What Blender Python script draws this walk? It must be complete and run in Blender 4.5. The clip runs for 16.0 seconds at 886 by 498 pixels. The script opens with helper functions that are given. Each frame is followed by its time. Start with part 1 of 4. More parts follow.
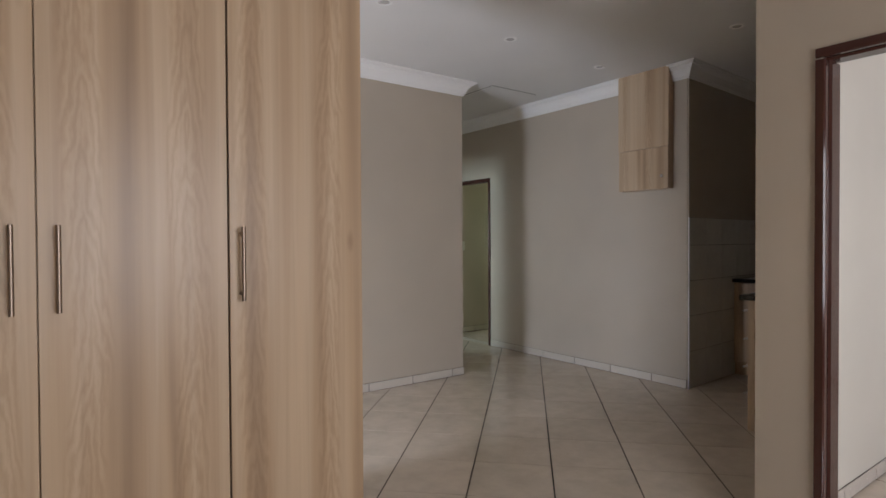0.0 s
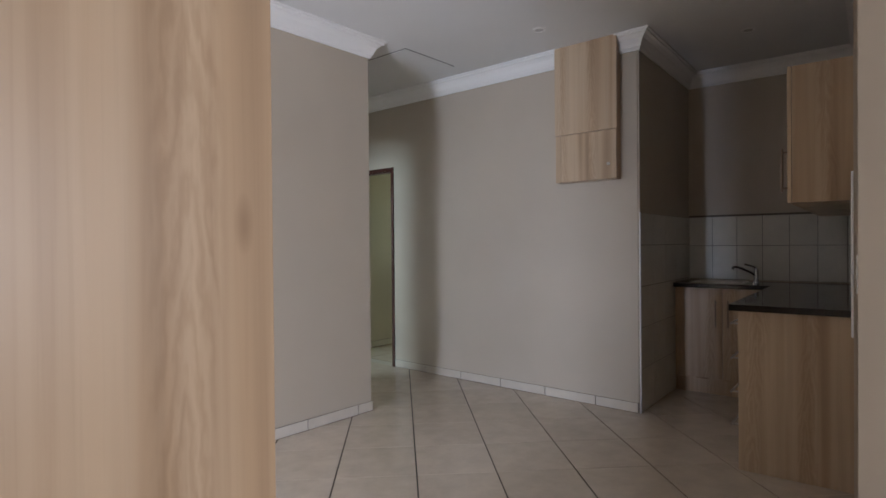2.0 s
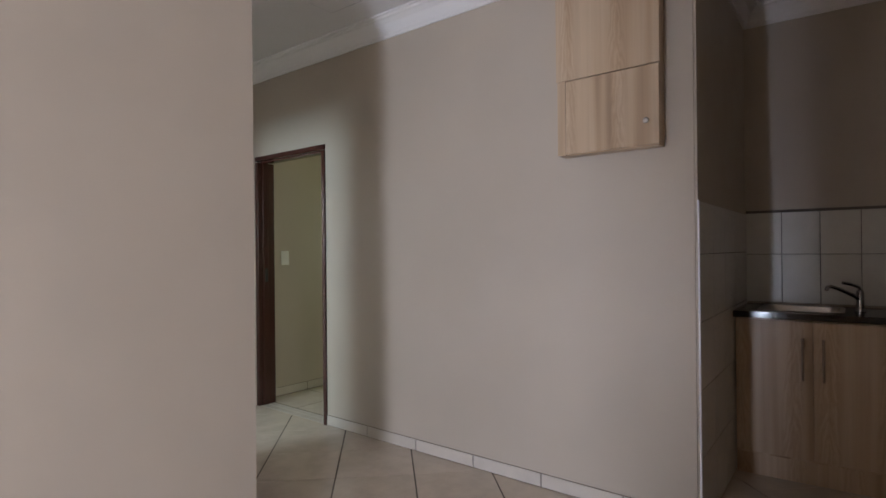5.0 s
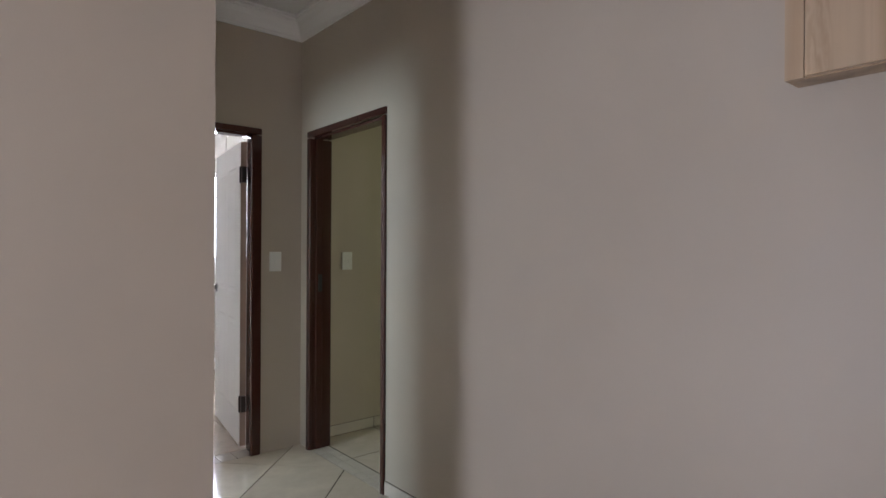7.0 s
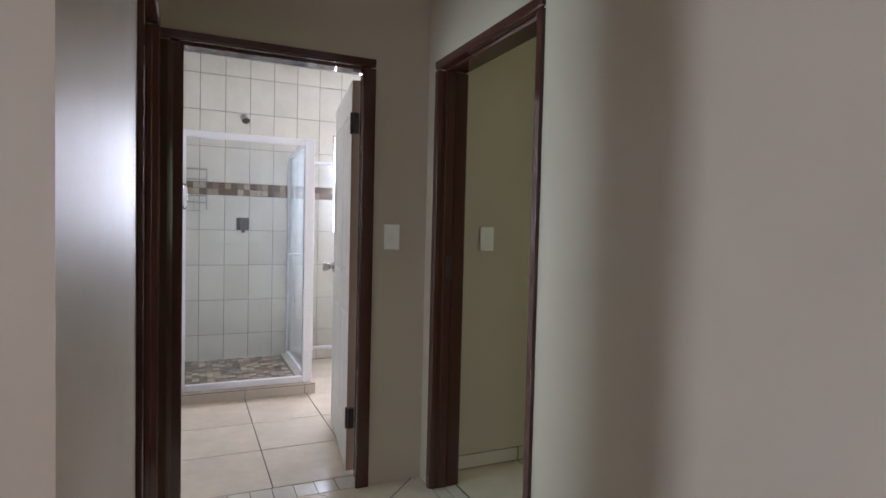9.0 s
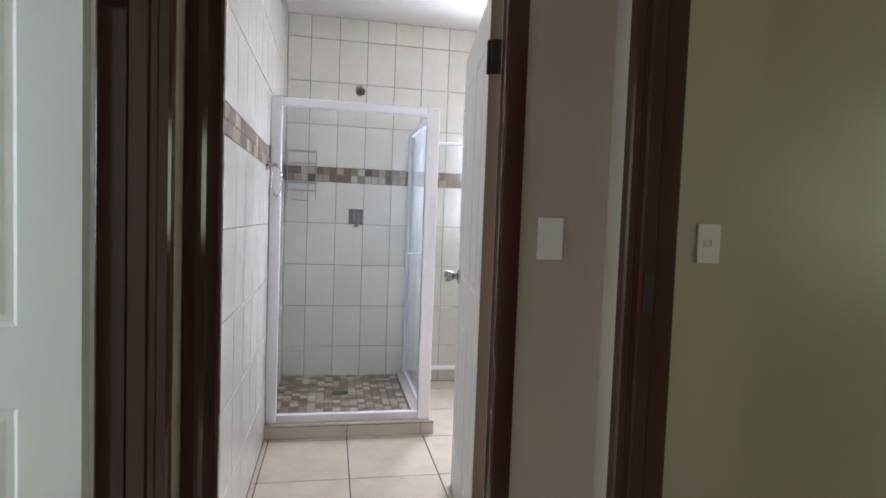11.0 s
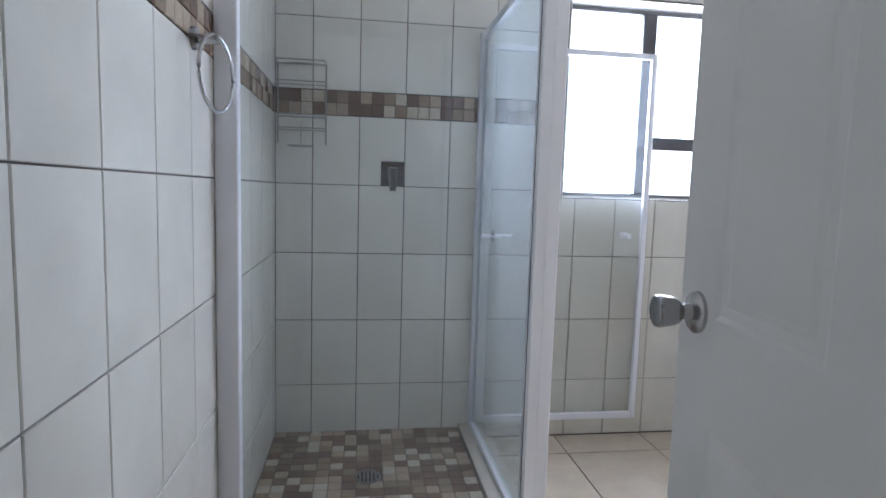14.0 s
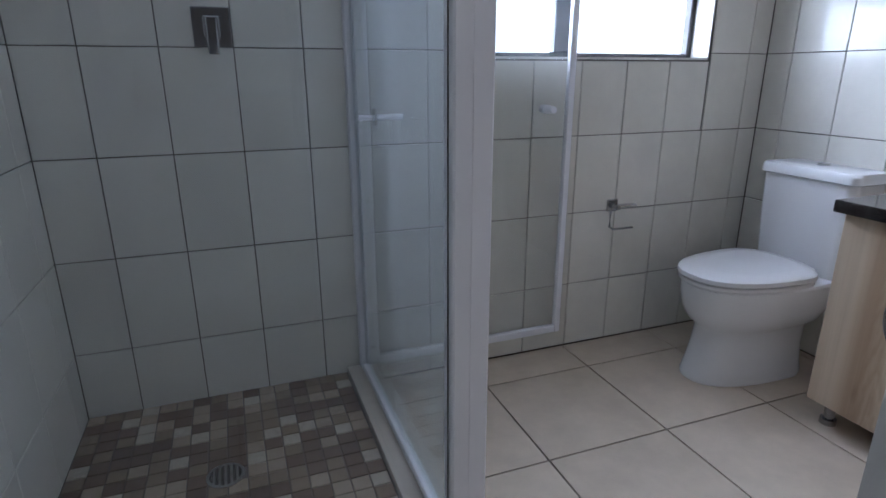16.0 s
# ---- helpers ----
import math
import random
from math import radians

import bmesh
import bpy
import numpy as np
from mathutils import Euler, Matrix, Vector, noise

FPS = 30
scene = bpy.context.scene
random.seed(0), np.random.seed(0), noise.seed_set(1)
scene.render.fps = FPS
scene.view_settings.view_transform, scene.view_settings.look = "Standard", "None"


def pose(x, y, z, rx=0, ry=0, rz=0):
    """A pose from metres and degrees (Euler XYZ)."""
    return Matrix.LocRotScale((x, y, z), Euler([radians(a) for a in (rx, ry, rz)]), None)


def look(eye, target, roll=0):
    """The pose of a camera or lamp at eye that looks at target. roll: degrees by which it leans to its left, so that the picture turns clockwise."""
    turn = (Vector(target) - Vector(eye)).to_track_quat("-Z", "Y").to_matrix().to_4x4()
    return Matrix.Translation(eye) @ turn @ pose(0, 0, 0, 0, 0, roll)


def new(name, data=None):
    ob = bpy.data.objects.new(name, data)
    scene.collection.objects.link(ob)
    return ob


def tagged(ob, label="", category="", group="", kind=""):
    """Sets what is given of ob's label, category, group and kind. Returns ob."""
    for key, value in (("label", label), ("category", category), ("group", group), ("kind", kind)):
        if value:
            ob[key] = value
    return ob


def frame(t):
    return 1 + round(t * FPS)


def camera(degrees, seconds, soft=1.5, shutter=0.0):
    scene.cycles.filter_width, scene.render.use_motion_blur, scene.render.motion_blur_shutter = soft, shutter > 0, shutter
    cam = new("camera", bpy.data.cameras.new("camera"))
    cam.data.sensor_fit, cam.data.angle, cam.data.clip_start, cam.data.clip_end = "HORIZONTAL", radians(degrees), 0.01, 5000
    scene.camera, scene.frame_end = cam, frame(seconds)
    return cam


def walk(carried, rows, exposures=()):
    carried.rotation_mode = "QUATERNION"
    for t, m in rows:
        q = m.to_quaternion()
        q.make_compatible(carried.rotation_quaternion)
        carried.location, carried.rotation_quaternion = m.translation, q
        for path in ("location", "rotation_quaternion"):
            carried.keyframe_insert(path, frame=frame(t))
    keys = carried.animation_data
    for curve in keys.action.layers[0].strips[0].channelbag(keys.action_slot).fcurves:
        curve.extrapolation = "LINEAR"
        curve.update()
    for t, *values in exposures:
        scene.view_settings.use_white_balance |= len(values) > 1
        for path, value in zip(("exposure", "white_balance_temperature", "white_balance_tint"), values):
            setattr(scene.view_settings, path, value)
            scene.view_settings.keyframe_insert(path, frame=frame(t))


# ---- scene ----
cam = camera(76.4, 16.0, soft=1.6)
PATH = [
    (0, (0.031, 0.048, 1.265), (1.219, 1.657, 1.235), -0.3),
    (0.5, (0.154, 0.31, 1.259), (1.394, 1.879, 1.226), -0.2),
    (1, (0.256, 0.583, 1.267), (1.575, 2.086, 1.236), -0.2),
    (1.5, (0.363, 0.835, 1.269), (1.778, 2.249, 1.242), -0.4),
    (2, (0.508, 1.064, 1.236), (2.025, 2.367, 1.218), -0.5),
    (2.5, (0.696, 1.228, 1.238), (2.265, 2.469, 1.222), -0.8),
    (3, (0.913, 1.351, 1.227), (2.499, 2.569, 1.218), -0.8),
    (3.5, (1.124, 1.491, 1.234), (2.72, 2.697, 1.223), -0.8),
    (3.7, (1.228, 1.538, 1.233), (2.823, 2.744, 1.228), -0.8),
    (6, (2.383, 2.342, 1.266), (3.849, 3.703, 1.265), -0.3),
    (6.5, (2.622, 2.54, 1.276), (4.014, 3.975, 1.274), -0.1),
    (7, (2.843, 2.72, 1.275), (4.132, 4.249, 1.275), 0.3),
    (7.5, (3.013, 2.947, 1.26), (4.216, 4.544, 1.259), 0.5),
    (8, (3.18, 3.145, 1.262), (4.302, 4.801, 1.228), 0.8),
    (8.5, (3.334, 3.346, 1.253), (4.316, 5.087, 1.195), 1.0),
    (9, (3.439, 3.567, 1.241), (4.264, 5.388, 1.166), 1.4),
    (9.5, (3.534, 3.793, 1.244), (4.227, 5.667, 1.156), 1.5),
    (9.7, (3.564, 3.886, 1.239), (4.212, 5.777, 1.148), 1.5),
    (11.8, (3.727, 5.034, 1.23), (4.038, 7.007, 1.128), 2.4),
    (12, (3.724, 5.151, 1.225), (4.031, 7.125, 1.126), 2.4),
    (12.5, (3.735, 5.435, 1.219), (4.032, 7.41, 1.118), 2.3),
    (13, (3.734, 5.72, 1.214), (4.025, 7.696, 1.111), 2.0),
    (13.5, (3.725, 5.979, 1.188), (4.006, 7.956, 1.078), 1.8),
    (14, (3.737, 6.223, 1.16), (4.024, 8.192, 0.958), 1.7),
    (14.5, (3.78, 6.434, 1.149), (4.079, 8.383, 0.815), 1.4),
    (15, (3.81, 6.605, 1.135), (4.158, 8.521, 0.679), 1.2),
    (15.5, (3.837, 6.762, 1.124), (4.316, 8.626, 0.582), 0.75),
    (15.7, (3.855, 6.813, 1.118), (4.391, 8.653, 0.5475), 0.45),
    (16, (3.884, 6.895, 1.106), (4.55, 8.683, 0.509), -0.15),
]
EXPOSURE = [(0.0, -0.16, 6230, 12), (1.5, 0.04, 5900, 12), (2.5, 0.1, 5960, 13), (3.5, 0.26, 6060, 14), (6.0, 0.16, 6170, 18), (7.5, 0.0, 6170, 18), (9.5, 0.13, 6090, 15), (12.0, -0.02, 6000, 14), (12.5, -0.16, 5970, 14), (13.0, -0.32, 5920, 13), (13.5, -0.4, 5790, 12), (14.0, -0.64, 5640, 11), (14.5, -0.8, 5500, 10), (15.0, -1.15, 5450, 10), (15.5, -1.42, 5450, 12), (16.0, -1.53, 5450, 13)]
walk(cam, [(t, look(eye, target, roll)) for t, eye, target, roll in PATH], EXPOSURE)

# ---- world and light ----
world = bpy.data.worlds.new("world")
scene.world = world
world.use_nodes = True
wn = world.node_tree
sky = wn.nodes.new("ShaderNodeTexSky")
sky.sky_type, sky.sun_disc = "NISHITA", False
sky.sun_elevation, sky.sun_rotation = radians(50), radians(200)
wn.links.new(sky.outputs[0], wn.nodes["Background"].inputs[0])
wn.nodes["Background"].inputs[1].default_value = 0.1


def window_lamp(name, x, y, z, sx, sz, way, watts, colour):
    """Daylight standing in a window's opening; way: the direction in which it shines."""
    lamp = bpy.data.lights.new(name, "AREA")
    lamp.shape, lamp.size, lamp.size_y, lamp.energy, lamp.color = "RECTANGLE", sx, sz, watts, colour
    ob = new(name, lamp)
    ob.matrix_world = look((x, y, z), (x + way[0], y + way[1], z + way[2]))
    return ob


DAY = (0.90, 0.905, 1.0)
BATH_DAY = (0.85, 0.89, 1.0)
window_lamp("window_light_living", -1.74, 2.73, 0.62, 0.62, 1.1, (1, 0, -0.5), 165, (0.81, 0.885, 1.03))
window_lamp("window_light_bedroom", 0.9, -2.34, 1.35, 1.7, 1.5, (0, 1, 0), 72, (0.96, 0.93, 0.94))
window_lamp("window_light_bathroom", 5.2, 8.94, 1.59, 1.0, 0.9, (0, -1, 0), 130, BATH_DAY)
window_lamp("window_light_side_room", 7.74, 4.4, 1.5, 1.2, 1.1, (-1, 0, 0), 18, (0.88, 1.0, 0.64))
window_lamp("window_light_left_room", 0.16, 5.58, 1.5, 0.96, 1.1, (1, -0.15, -0.25), 108, (0.72, 0.92, 1.0))
window_lamp("window_light_front_room", 4.1, -2.34, 1.4, 1.4, 1.2, (0, 1, 0), 68, DAY)


# ---- materials ----
def material(name, colour=(0.8, 0.8, 0.8), rough=0.5, metal=0.0, spec=0.5):
    m = bpy.data.materials.new(name)
    m.use_nodes = True
    b = m.node_tree.nodes["Principled BSDF"]
    b.inputs["Base Color"].default_value = (*colour, 1)
    b.inputs["Roughness"].default_value = rough
    b.inputs["Metallic"].default_value = metal
    b.inputs["Specular IOR Level"].default_value = spec
    return m


def node(m, kind, **inputs):
    n = m.node_tree.nodes.new(kind)
    for k, v in inputs.items():
        n.inputs[k.replace("_", " ")].default_value = v
    return n


def link(m, a, b):
    m.node_tree.links.new(a, b)


def coords(m, scale=(1, 1, 1), kind="Object", random_shift=False):
    tc = m.node_tree.nodes.new("ShaderNodeTexCoord")
    mp = m.node_tree.nodes.new("ShaderNodeMapping")
    mp.inputs["Scale"].default_value = scale
    link(m, tc.outputs[kind], mp.inputs["Vector"])
    if random_shift:
        info = m.node_tree.nodes.new("ShaderNodeObjectInfo")
        mul = m.node_tree.nodes.new("ShaderNodeMath")
        mul.operation = "MULTIPLY"
        mul.inputs[1].default_value = 37.0
        link(m, info.outputs["Random"], mul.inputs[0])
        comb = m.node_tree.nodes.new("ShaderNodeCombineXYZ")
        for i in range(3):
            link(m, mul.outputs[0], comb.inputs[i])
        link(m, comb.outputs[0], mp.inputs["Location"])
    return mp.outputs[0]


def world_coords(m, scale=(1, 1, 1)):
    geo = m.node_tree.nodes.new("ShaderNodeNewGeometry")
    mp = m.node_tree.nodes.new("ShaderNodeMapping")
    mp.inputs["Scale"].default_value = scale
    link(m, geo.outputs["Position"], mp.inputs["Vector"])
    return mp.outputs[0]


def noise_tex(m, vector, scale, detail=4.0, rough=0.55, distortion=0.0):
    n = node(m, "ShaderNodeTexNoise", Scale=scale, Detail=detail, Roughness=rough, Distortion=distortion)
    link(m, vector, n.inputs["Vector"])
    return n.outputs["Fac"]


def ramp(m, fac, stops):
    n = m.node_tree.nodes.new("ShaderNodeValToRGB")
    e = n.color_ramp.elements
    while len(e) < len(stops):
        e.new(0.5)
    for el, (p, c) in zip(e, stops):
        el.position, el.color = p, (*c, 1)
    link(m, fac, n.inputs[0])
    return n.outputs[0]


def mixed(m, fac, a, b, blend="MIX"):
    n = m.node_tree.nodes.new("ShaderNodeMix")
    n.data_type, n.blend_type = "RGBA", blend
    for sock, v in ((n.inputs[0], fac), (n.inputs[6], a), (n.inputs[7], b)):
        if isinstance(v, (int, float)):
            sock.default_value = v
        elif isinstance(v, tuple):
            sock.default_value = (*v, 1)
        else:
            link(m, v, sock)
    return n.outputs[2]


def bump(m, height, strength, distance):
    n = node(m, "ShaderNodeBump", Strength=strength, Distance=distance)
    link(m, height, n.inputs["Height"])
    link(m, n.outputs[0], m.node_tree.nodes["Principled BSDF"].inputs["Normal"])


def into(m, socket, value):
    link(m, value, m.node_tree.nodes["Principled BSDF"].inputs[socket])


def painted(name, colour, rough=0.42, vary=0.06):
    """Rolled wall paint: fine orange-peel relief, faint large stains."""
    m = material(name, colour, rough)
    p = world_coords(m)
    big = noise_tex(m, p, 0.9, 3)
    lo, hi = tuple(c * (1 - vary) for c in colour), tuple(c * (1 + vary) for c in colour)
    into(m, "Base Color", ramp(m, big, [(0.3, lo), (0.7, hi)]))
    fine = noise_tex(m, p, 160, 3)
    bump(m, fine, 0.12, 0.002)
    r = ramp(m, noise_tex(m, p, 3.0, 4), [(0.3, (rough - 0.05,) * 3), (0.7, (rough + 0.07,) * 3)])
    into(m, "Roughness", r)
    return m


def oak(name, base=(0.476, 0.340, 0.212), dark=(0.310, 0.208, 0.126), pale=(0.548, 0.414, 0.276)):
    """Oak-print melamine board: broad upright staves, soft streaks, upright bands of cathedral figure and a few small knots."""
    m = material(name, base, 0.36)
    p = coords(m, (1, 1, 1), "Object", True)

    def stretched(sx, sz):
        mp = m.node_tree.nodes.new("ShaderNodeMapping")
        mp.inputs["Scale"].default_value = (sx, sx, sz)
        link(m, p, mp.inputs["Vector"])
        return mp.outputs[0]

    def calc(op, a, b=0.0, c=0.0):
        n = m.node_tree.nodes.new("ShaderNodeMath")
        n.operation = op
        for sock, v in zip(n.inputs, (a, b, c)):
            if isinstance(v, (int, float)):
                sock.default_value = v
            else:
                link(m, v, sock)
        return n.outputs[0]
    stave = noise_tex(m, stretched(7.0, 0.22), 1.0, 2.0, 0.5, 0.3)
    c = ramp(m, stave, [(0.30, dark), (0.40, base), (0.5, pale), (0.60, base), (0.74, dark)])
    streak = noise_tex(m, stretched(26.0, 0.6), 1.0, 2.0, 0.5, 0.4)
    c = mixed(m, 0.5, c, ramp(m, streak, [(0.36, (0.82, 0.79, 0.77)), (0.52, (1, 1, 1)), (0.66, (1.05, 1.05, 1.05))]), "MULTIPLY")
    fine = noise_tex(m, stretched(150.0, 2.2), 1.0, 3.0, 0.6, 0.2)
    c = mixed(m, 0.18, c, ramp(m, fine, [(0.34, (0.76, 0.73, 0.70)), (0.52, (1, 1, 1))]), "MULTIPLY")
    # cathedral figure: nested arches along the middle of each upright band
    sep = m.node_tree.nodes.new("ShaderNodeSeparateXYZ")
    link(m, p, sep.inputs[0])
    wander = calc("MULTIPLY_ADD", noise_tex(m, stretched(0.8, 1.3), 1.0, 2.0), 0.11, calc("ADD", sep.outputs[0], sep.outputs[1]))
    away = calc("PINGPONG", wander, 0.125)
    rings = calc("MULTIPLY_ADD", away, 46.0, calc("MULTIPLY", sep.outputs[2], 6.0))
    rings = calc("MULTIPLY_ADD", noise_tex(m, stretched(20.0, 5.0), 1.0, 4.0, 0.6), 4.0, rings)
    arch = ramp(m, calc("PINGPONG", rings, 0.5), [(0.05, (0.80, 0.75, 0.70)), (0.30, (0.95, 0.93, 0.91)), (0.45, (1.02, 1.02, 1.02))])
    patch = noise_tex(m, stretched(5.0, 0.9), 1.0, 2.0)
    near = ramp(m, calc("MULTIPLY_ADD", patch, -0.060, away), [(0.0, (1, 1, 1)), (0.022, (0, 0, 0))])
    c = mixed(m, calc("MULTIPLY", near, 0.6), c, mixed(m, 1.0, c, arch, "MULTIPLY"))
    vor = node(m, "ShaderNodeTexVoronoi", Scale=1.0)
    link(m, stretched(5.0, 1.7), vor.inputs["Vector"])
    c = mixed(m, 0.45, c, ramp(m, vor.outputs["Distance"], [(0.02, (0.45, 0.35, 0.28)), (0.075, (1, 1, 1))]), "MULTIPLY")
    into(m, "Base Color", c)
    bump(m, fine, 0.05, 0.001)
    return m


def tile_mat(name, base, vary, rough, cloud=9.0, tint=(1, 1, 1)):
    """Glazed tile: soft clouding, a different tone in each piece."""
    m = material(name, base, rough)
    p = coords(m, (1, 1, 1), "Object", True)
    n1 = noise_tex(m, p, cloud, 5, 0.6)
    lo, hi = tuple(c * (1 - vary) for c in base), tuple(min(0.9, c * (1 + vary)) for c in base)
    c = ramp(m, n1, [(0.3, lo), (0.7, hi)])
    info = m.node_tree.nodes.new("ShaderNodeObjectInfo")
    tone = ramp(m, info.outputs["Random"], [(0.0, (0.93, 0.93, 0.92)), (1.0, (1.0, 1.0, 1.0))])
    c = mixed(m, 1.0, c, tone, "MULTIPLY")
    into(m, "Base Color", c)
    spots = noise_tex(m, p, 60, 3)
    into(m, "Roughness", ramp(m, spots, [(0.3, (rough * 0.8,) * 3), (0.7, (rough * 1.25,) * 3)]))
    bump(m, noise_tex(m, p, 14, 2), 0.05, 0.002)
    return m


M_WALL = painted("taupe_wall_paint", (0.478, 0.412, 0.328), 0.40)
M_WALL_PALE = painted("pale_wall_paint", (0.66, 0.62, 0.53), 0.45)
M_CEIL = painted("white_ceiling_paint", (0.73, 0.715, 0.69), 0.6, 0.03)
M_CORNICE = painted("white_cornice_paint", (0.82, 0.80, 0.77), 0.45, 0.03)
M_OAK = oak("oak_melamine")
M_FLOOR = tile_mat("beige_floor_tile", (0.64, 0.55, 0.445), 0.09, 0.13, 7.0)
M_SKIRT = tile_mat("beige_skirting_tile", (0.61, 0.55, 0.475), 0.06, 0.22, 7.0)
M_TILE = tile_mat("cream_wall_tile", (0.745, 0.725, 0.665), 0.06, 0.10, 5.0)
M_TILE_KITCHEN = tile_mat("satin_kitchen_tile", (0.70, 0.68, 0.62), 0.06, 0.34, 5.0)
M_GROUT = painted("grey_brown_grout", (0.075, 0.06, 0.05), 0.85, 0.2)
M_GROUT_WALL = painted("grey_wall_grout", (0.13, 0.115, 0.10), 0.85, 0.15)
M_FRAME = material("dark_brown_gloss_paint", (0.058, 0.021, 0.016), 0.11)
M_DOOR = painted("white_door_paint", (0.74, 0.73, 0.71), 0.62, 0.02)
M_WHITE = material("white_powder_coat", (0.86, 0.865, 0.91), 0.3)
M_PLASTIC = material("white_plastic", (0.78, 0.77, 0.72), 0.35)
M_CERAMIC = material("white_glazed_ceramic", (0.80, 0.81, 0.83), 0.08)
M_SEAT = material("white_seat_plastic", (0.77, 0.77, 0.78), 0.22)
M_CHROME = material("chrome", (0.43, 0.43, 0.44), 0.14, 1.0)
M_STEEL = material("brushed_steel", (0.52, 0.48, 0.43), 0.32, 1.0)
M_KNOB = material("satin_steel_knob", (0.46, 0.45, 0.45), 0.27, 1.0)
M_BAR = material("bronzed_steel_bar", (0.30, 0.235, 0.185), 0.36, 1.0)
M_DARKMETAL = material("bronze_window_frame", (0.055, 0.05, 0.052), 0.4)
M_HINGE = material("dark_hinge_steel", (0.04, 0.03, 0.028), 0.4)
M_GAP = material("dark_gap", (0.02, 0.016, 0.012), 0.8)
M_EDGE = painted("door_edge_wood", (0.36, 0.27, 0.21), 0.6, 0.1)
M_WIRE = material("white_coated_wire", (0.33, 0.32, 0.29), 0.35)


def granite():
    m = material("black_granite", (0.02, 0.018, 0.017), 0.08)
    p = coords(m)
    n = noise_tex(m, p, 420, 3, 0.7)
    into(m, "Base Color", ramp(m, n, [(0.5, (0.012, 0.010, 0.010)), (0.62, (0.035, 0.028, 0.026)), (0.72, (0.10, 0.085, 0.08))]))
    return m


M_GRANITE = granite()


def mosaic():
    """Small stone-coloured mosaic tiles; each piece takes one of four tones."""
    m = material("brown_mosaic_tile", (0.3, 0.25, 0.2), 0.18)
    info = m.node_tree.nodes.new("ShaderNodeObjectInfo")
    n = m.node_tree.nodes.new("ShaderNodeValToRGB")
    n.color_ramp.interpolation = "CONSTANT"
    e = n.color_ramp.elements
    tones = [(0.0, (0.185, 0.125, 0.088)), (0.30, (0.275, 0.205, 0.145)), (0.54, (0.41, 0.33, 0.245)), (0.78, (0.53, 0.455, 0.36)), (0.92, (0.15, 0.105, 0.078))]
    while len(e) < len(tones):
        e.new(0.5)
    for el, (pos, c) in zip(e, tones):
        el.position, el.color = pos, (*c, 1)
    link(m, info.outputs["Random"], n.inputs[0])
    p = coords(m, (1, 1, 1), "Object", True)
    cloud = ramp(m, noise_tex(m, p, 60, 4, 0.65), [(0.3, (0.82, 0.81, 0.8)), (0.7, (1.1, 1.1, 1.1))])
    into(m, "Base Color", mixed(m, 1.0, n.outputs[0], cloud, "MULTIPLY"))
    bump(m, noise_tex(m, p, 150, 3), 0.15, 0.001)
    return m


M_MOSAIC = mosaic()


def clear_glass(name, tint, haze=0.0):
    m = bpy.data.materials.new(name)
    m.use_nodes = True
    nt = m.node_tree
    nt.nodes.remove(nt.nodes["Principled BSDF"])
    tr = nt.nodes.new("ShaderNodeBsdfTransparent")
    tr.inputs[0].default_value = (*tint, 1)
    gl = nt.nodes.new("ShaderNodeBsdfGlossy")
    gl.inputs["Roughness"].default_value = 0.02
    lw = nt.nodes.new("ShaderNodeLayerWeight")
    lw.inputs[0].default_value = 0.5
    pw = nt.nodes.new("ShaderNodeMath")
    pw.operation, pw.inputs[1].default_value = "POWER", 5.0
    nt.links.new(lw.outputs["Facing"], pw.inputs[0])
    fr = nt.nodes.new("ShaderNodeMath")
    fr.operation, fr.inputs[1].default_value, fr.inputs[2].default_value = "MULTIPLY_ADD", 0.9, 0.04
    nt.links.new(pw.outputs[0], fr.inputs[0])
    mx = nt.nodes.new("ShaderNodeMixShader")
    nt.links.new(fr.outputs[0], mx.inputs[0])
    nt.links.new(tr.outputs[0], mx.inputs[1])
    nt.links.new(gl.outputs[0], mx.inputs[2])
    # soapy haze on the panes
    film = nt.nodes.new("ShaderNodeBsdfTranslucent")
    film.inputs[0].default_value = (0.80, 0.87, 0.93, 1)
    mh = nt.nodes.new("ShaderNodeMixShader")
    mh.inputs[0].default_value = haze
    nt.links.new(mx.outputs[0], mh.inputs[1])
    nt.links.new(film.outputs[0], mh.inputs[2])
    nt.links.new(mh.outputs[0], nt.nodes["Material Output"].inputs[0])
    return m


M_GLASS = clear_glass("shower_glass", (0.965, 0.976, 0.978), 0.01)
# haze set higher here to brighten the side pane, standing in for reflected light
M_GLASS_SIDE = clear_glass("shower_door_glass", (0.93, 0.975, 0.985), 0.07)
M_PANE = clear_glass("window_pane", (0.97, 0.98, 0.98))


# ---- mesh helpers ----
def mesh_of(name, bm, mat):
    me = bpy.data.meshes.new(name)
    bmesh.ops.recalc_face_normals(bm, faces=bm.faces)
    bm.to_mesh(me)
    bm.free()
    me.materials.append(mat)
    return me


def smooth(ob, angle=35):
    me = ob.data
    me.polygons.foreach_set("use_smooth", [True] * len(me.polygons))
    me.set_sharp_from_angle(angle=radians(angle))
    return ob


def part(name, bm, mat, parent=None, label="", soft_shade=False):
    ob = new(name, mesh_of(name, bm, mat))
    if parent is not None:
        ob.parent = parent
    if label:
        tagged(ob, label)
    if soft_shade:
        smooth(ob)
    return ob


def empty(name, m=None):
    ob = new(name)
    ob.empty_display_size = 0.1
    if m is not None:
        ob.matrix_world = m
    return ob


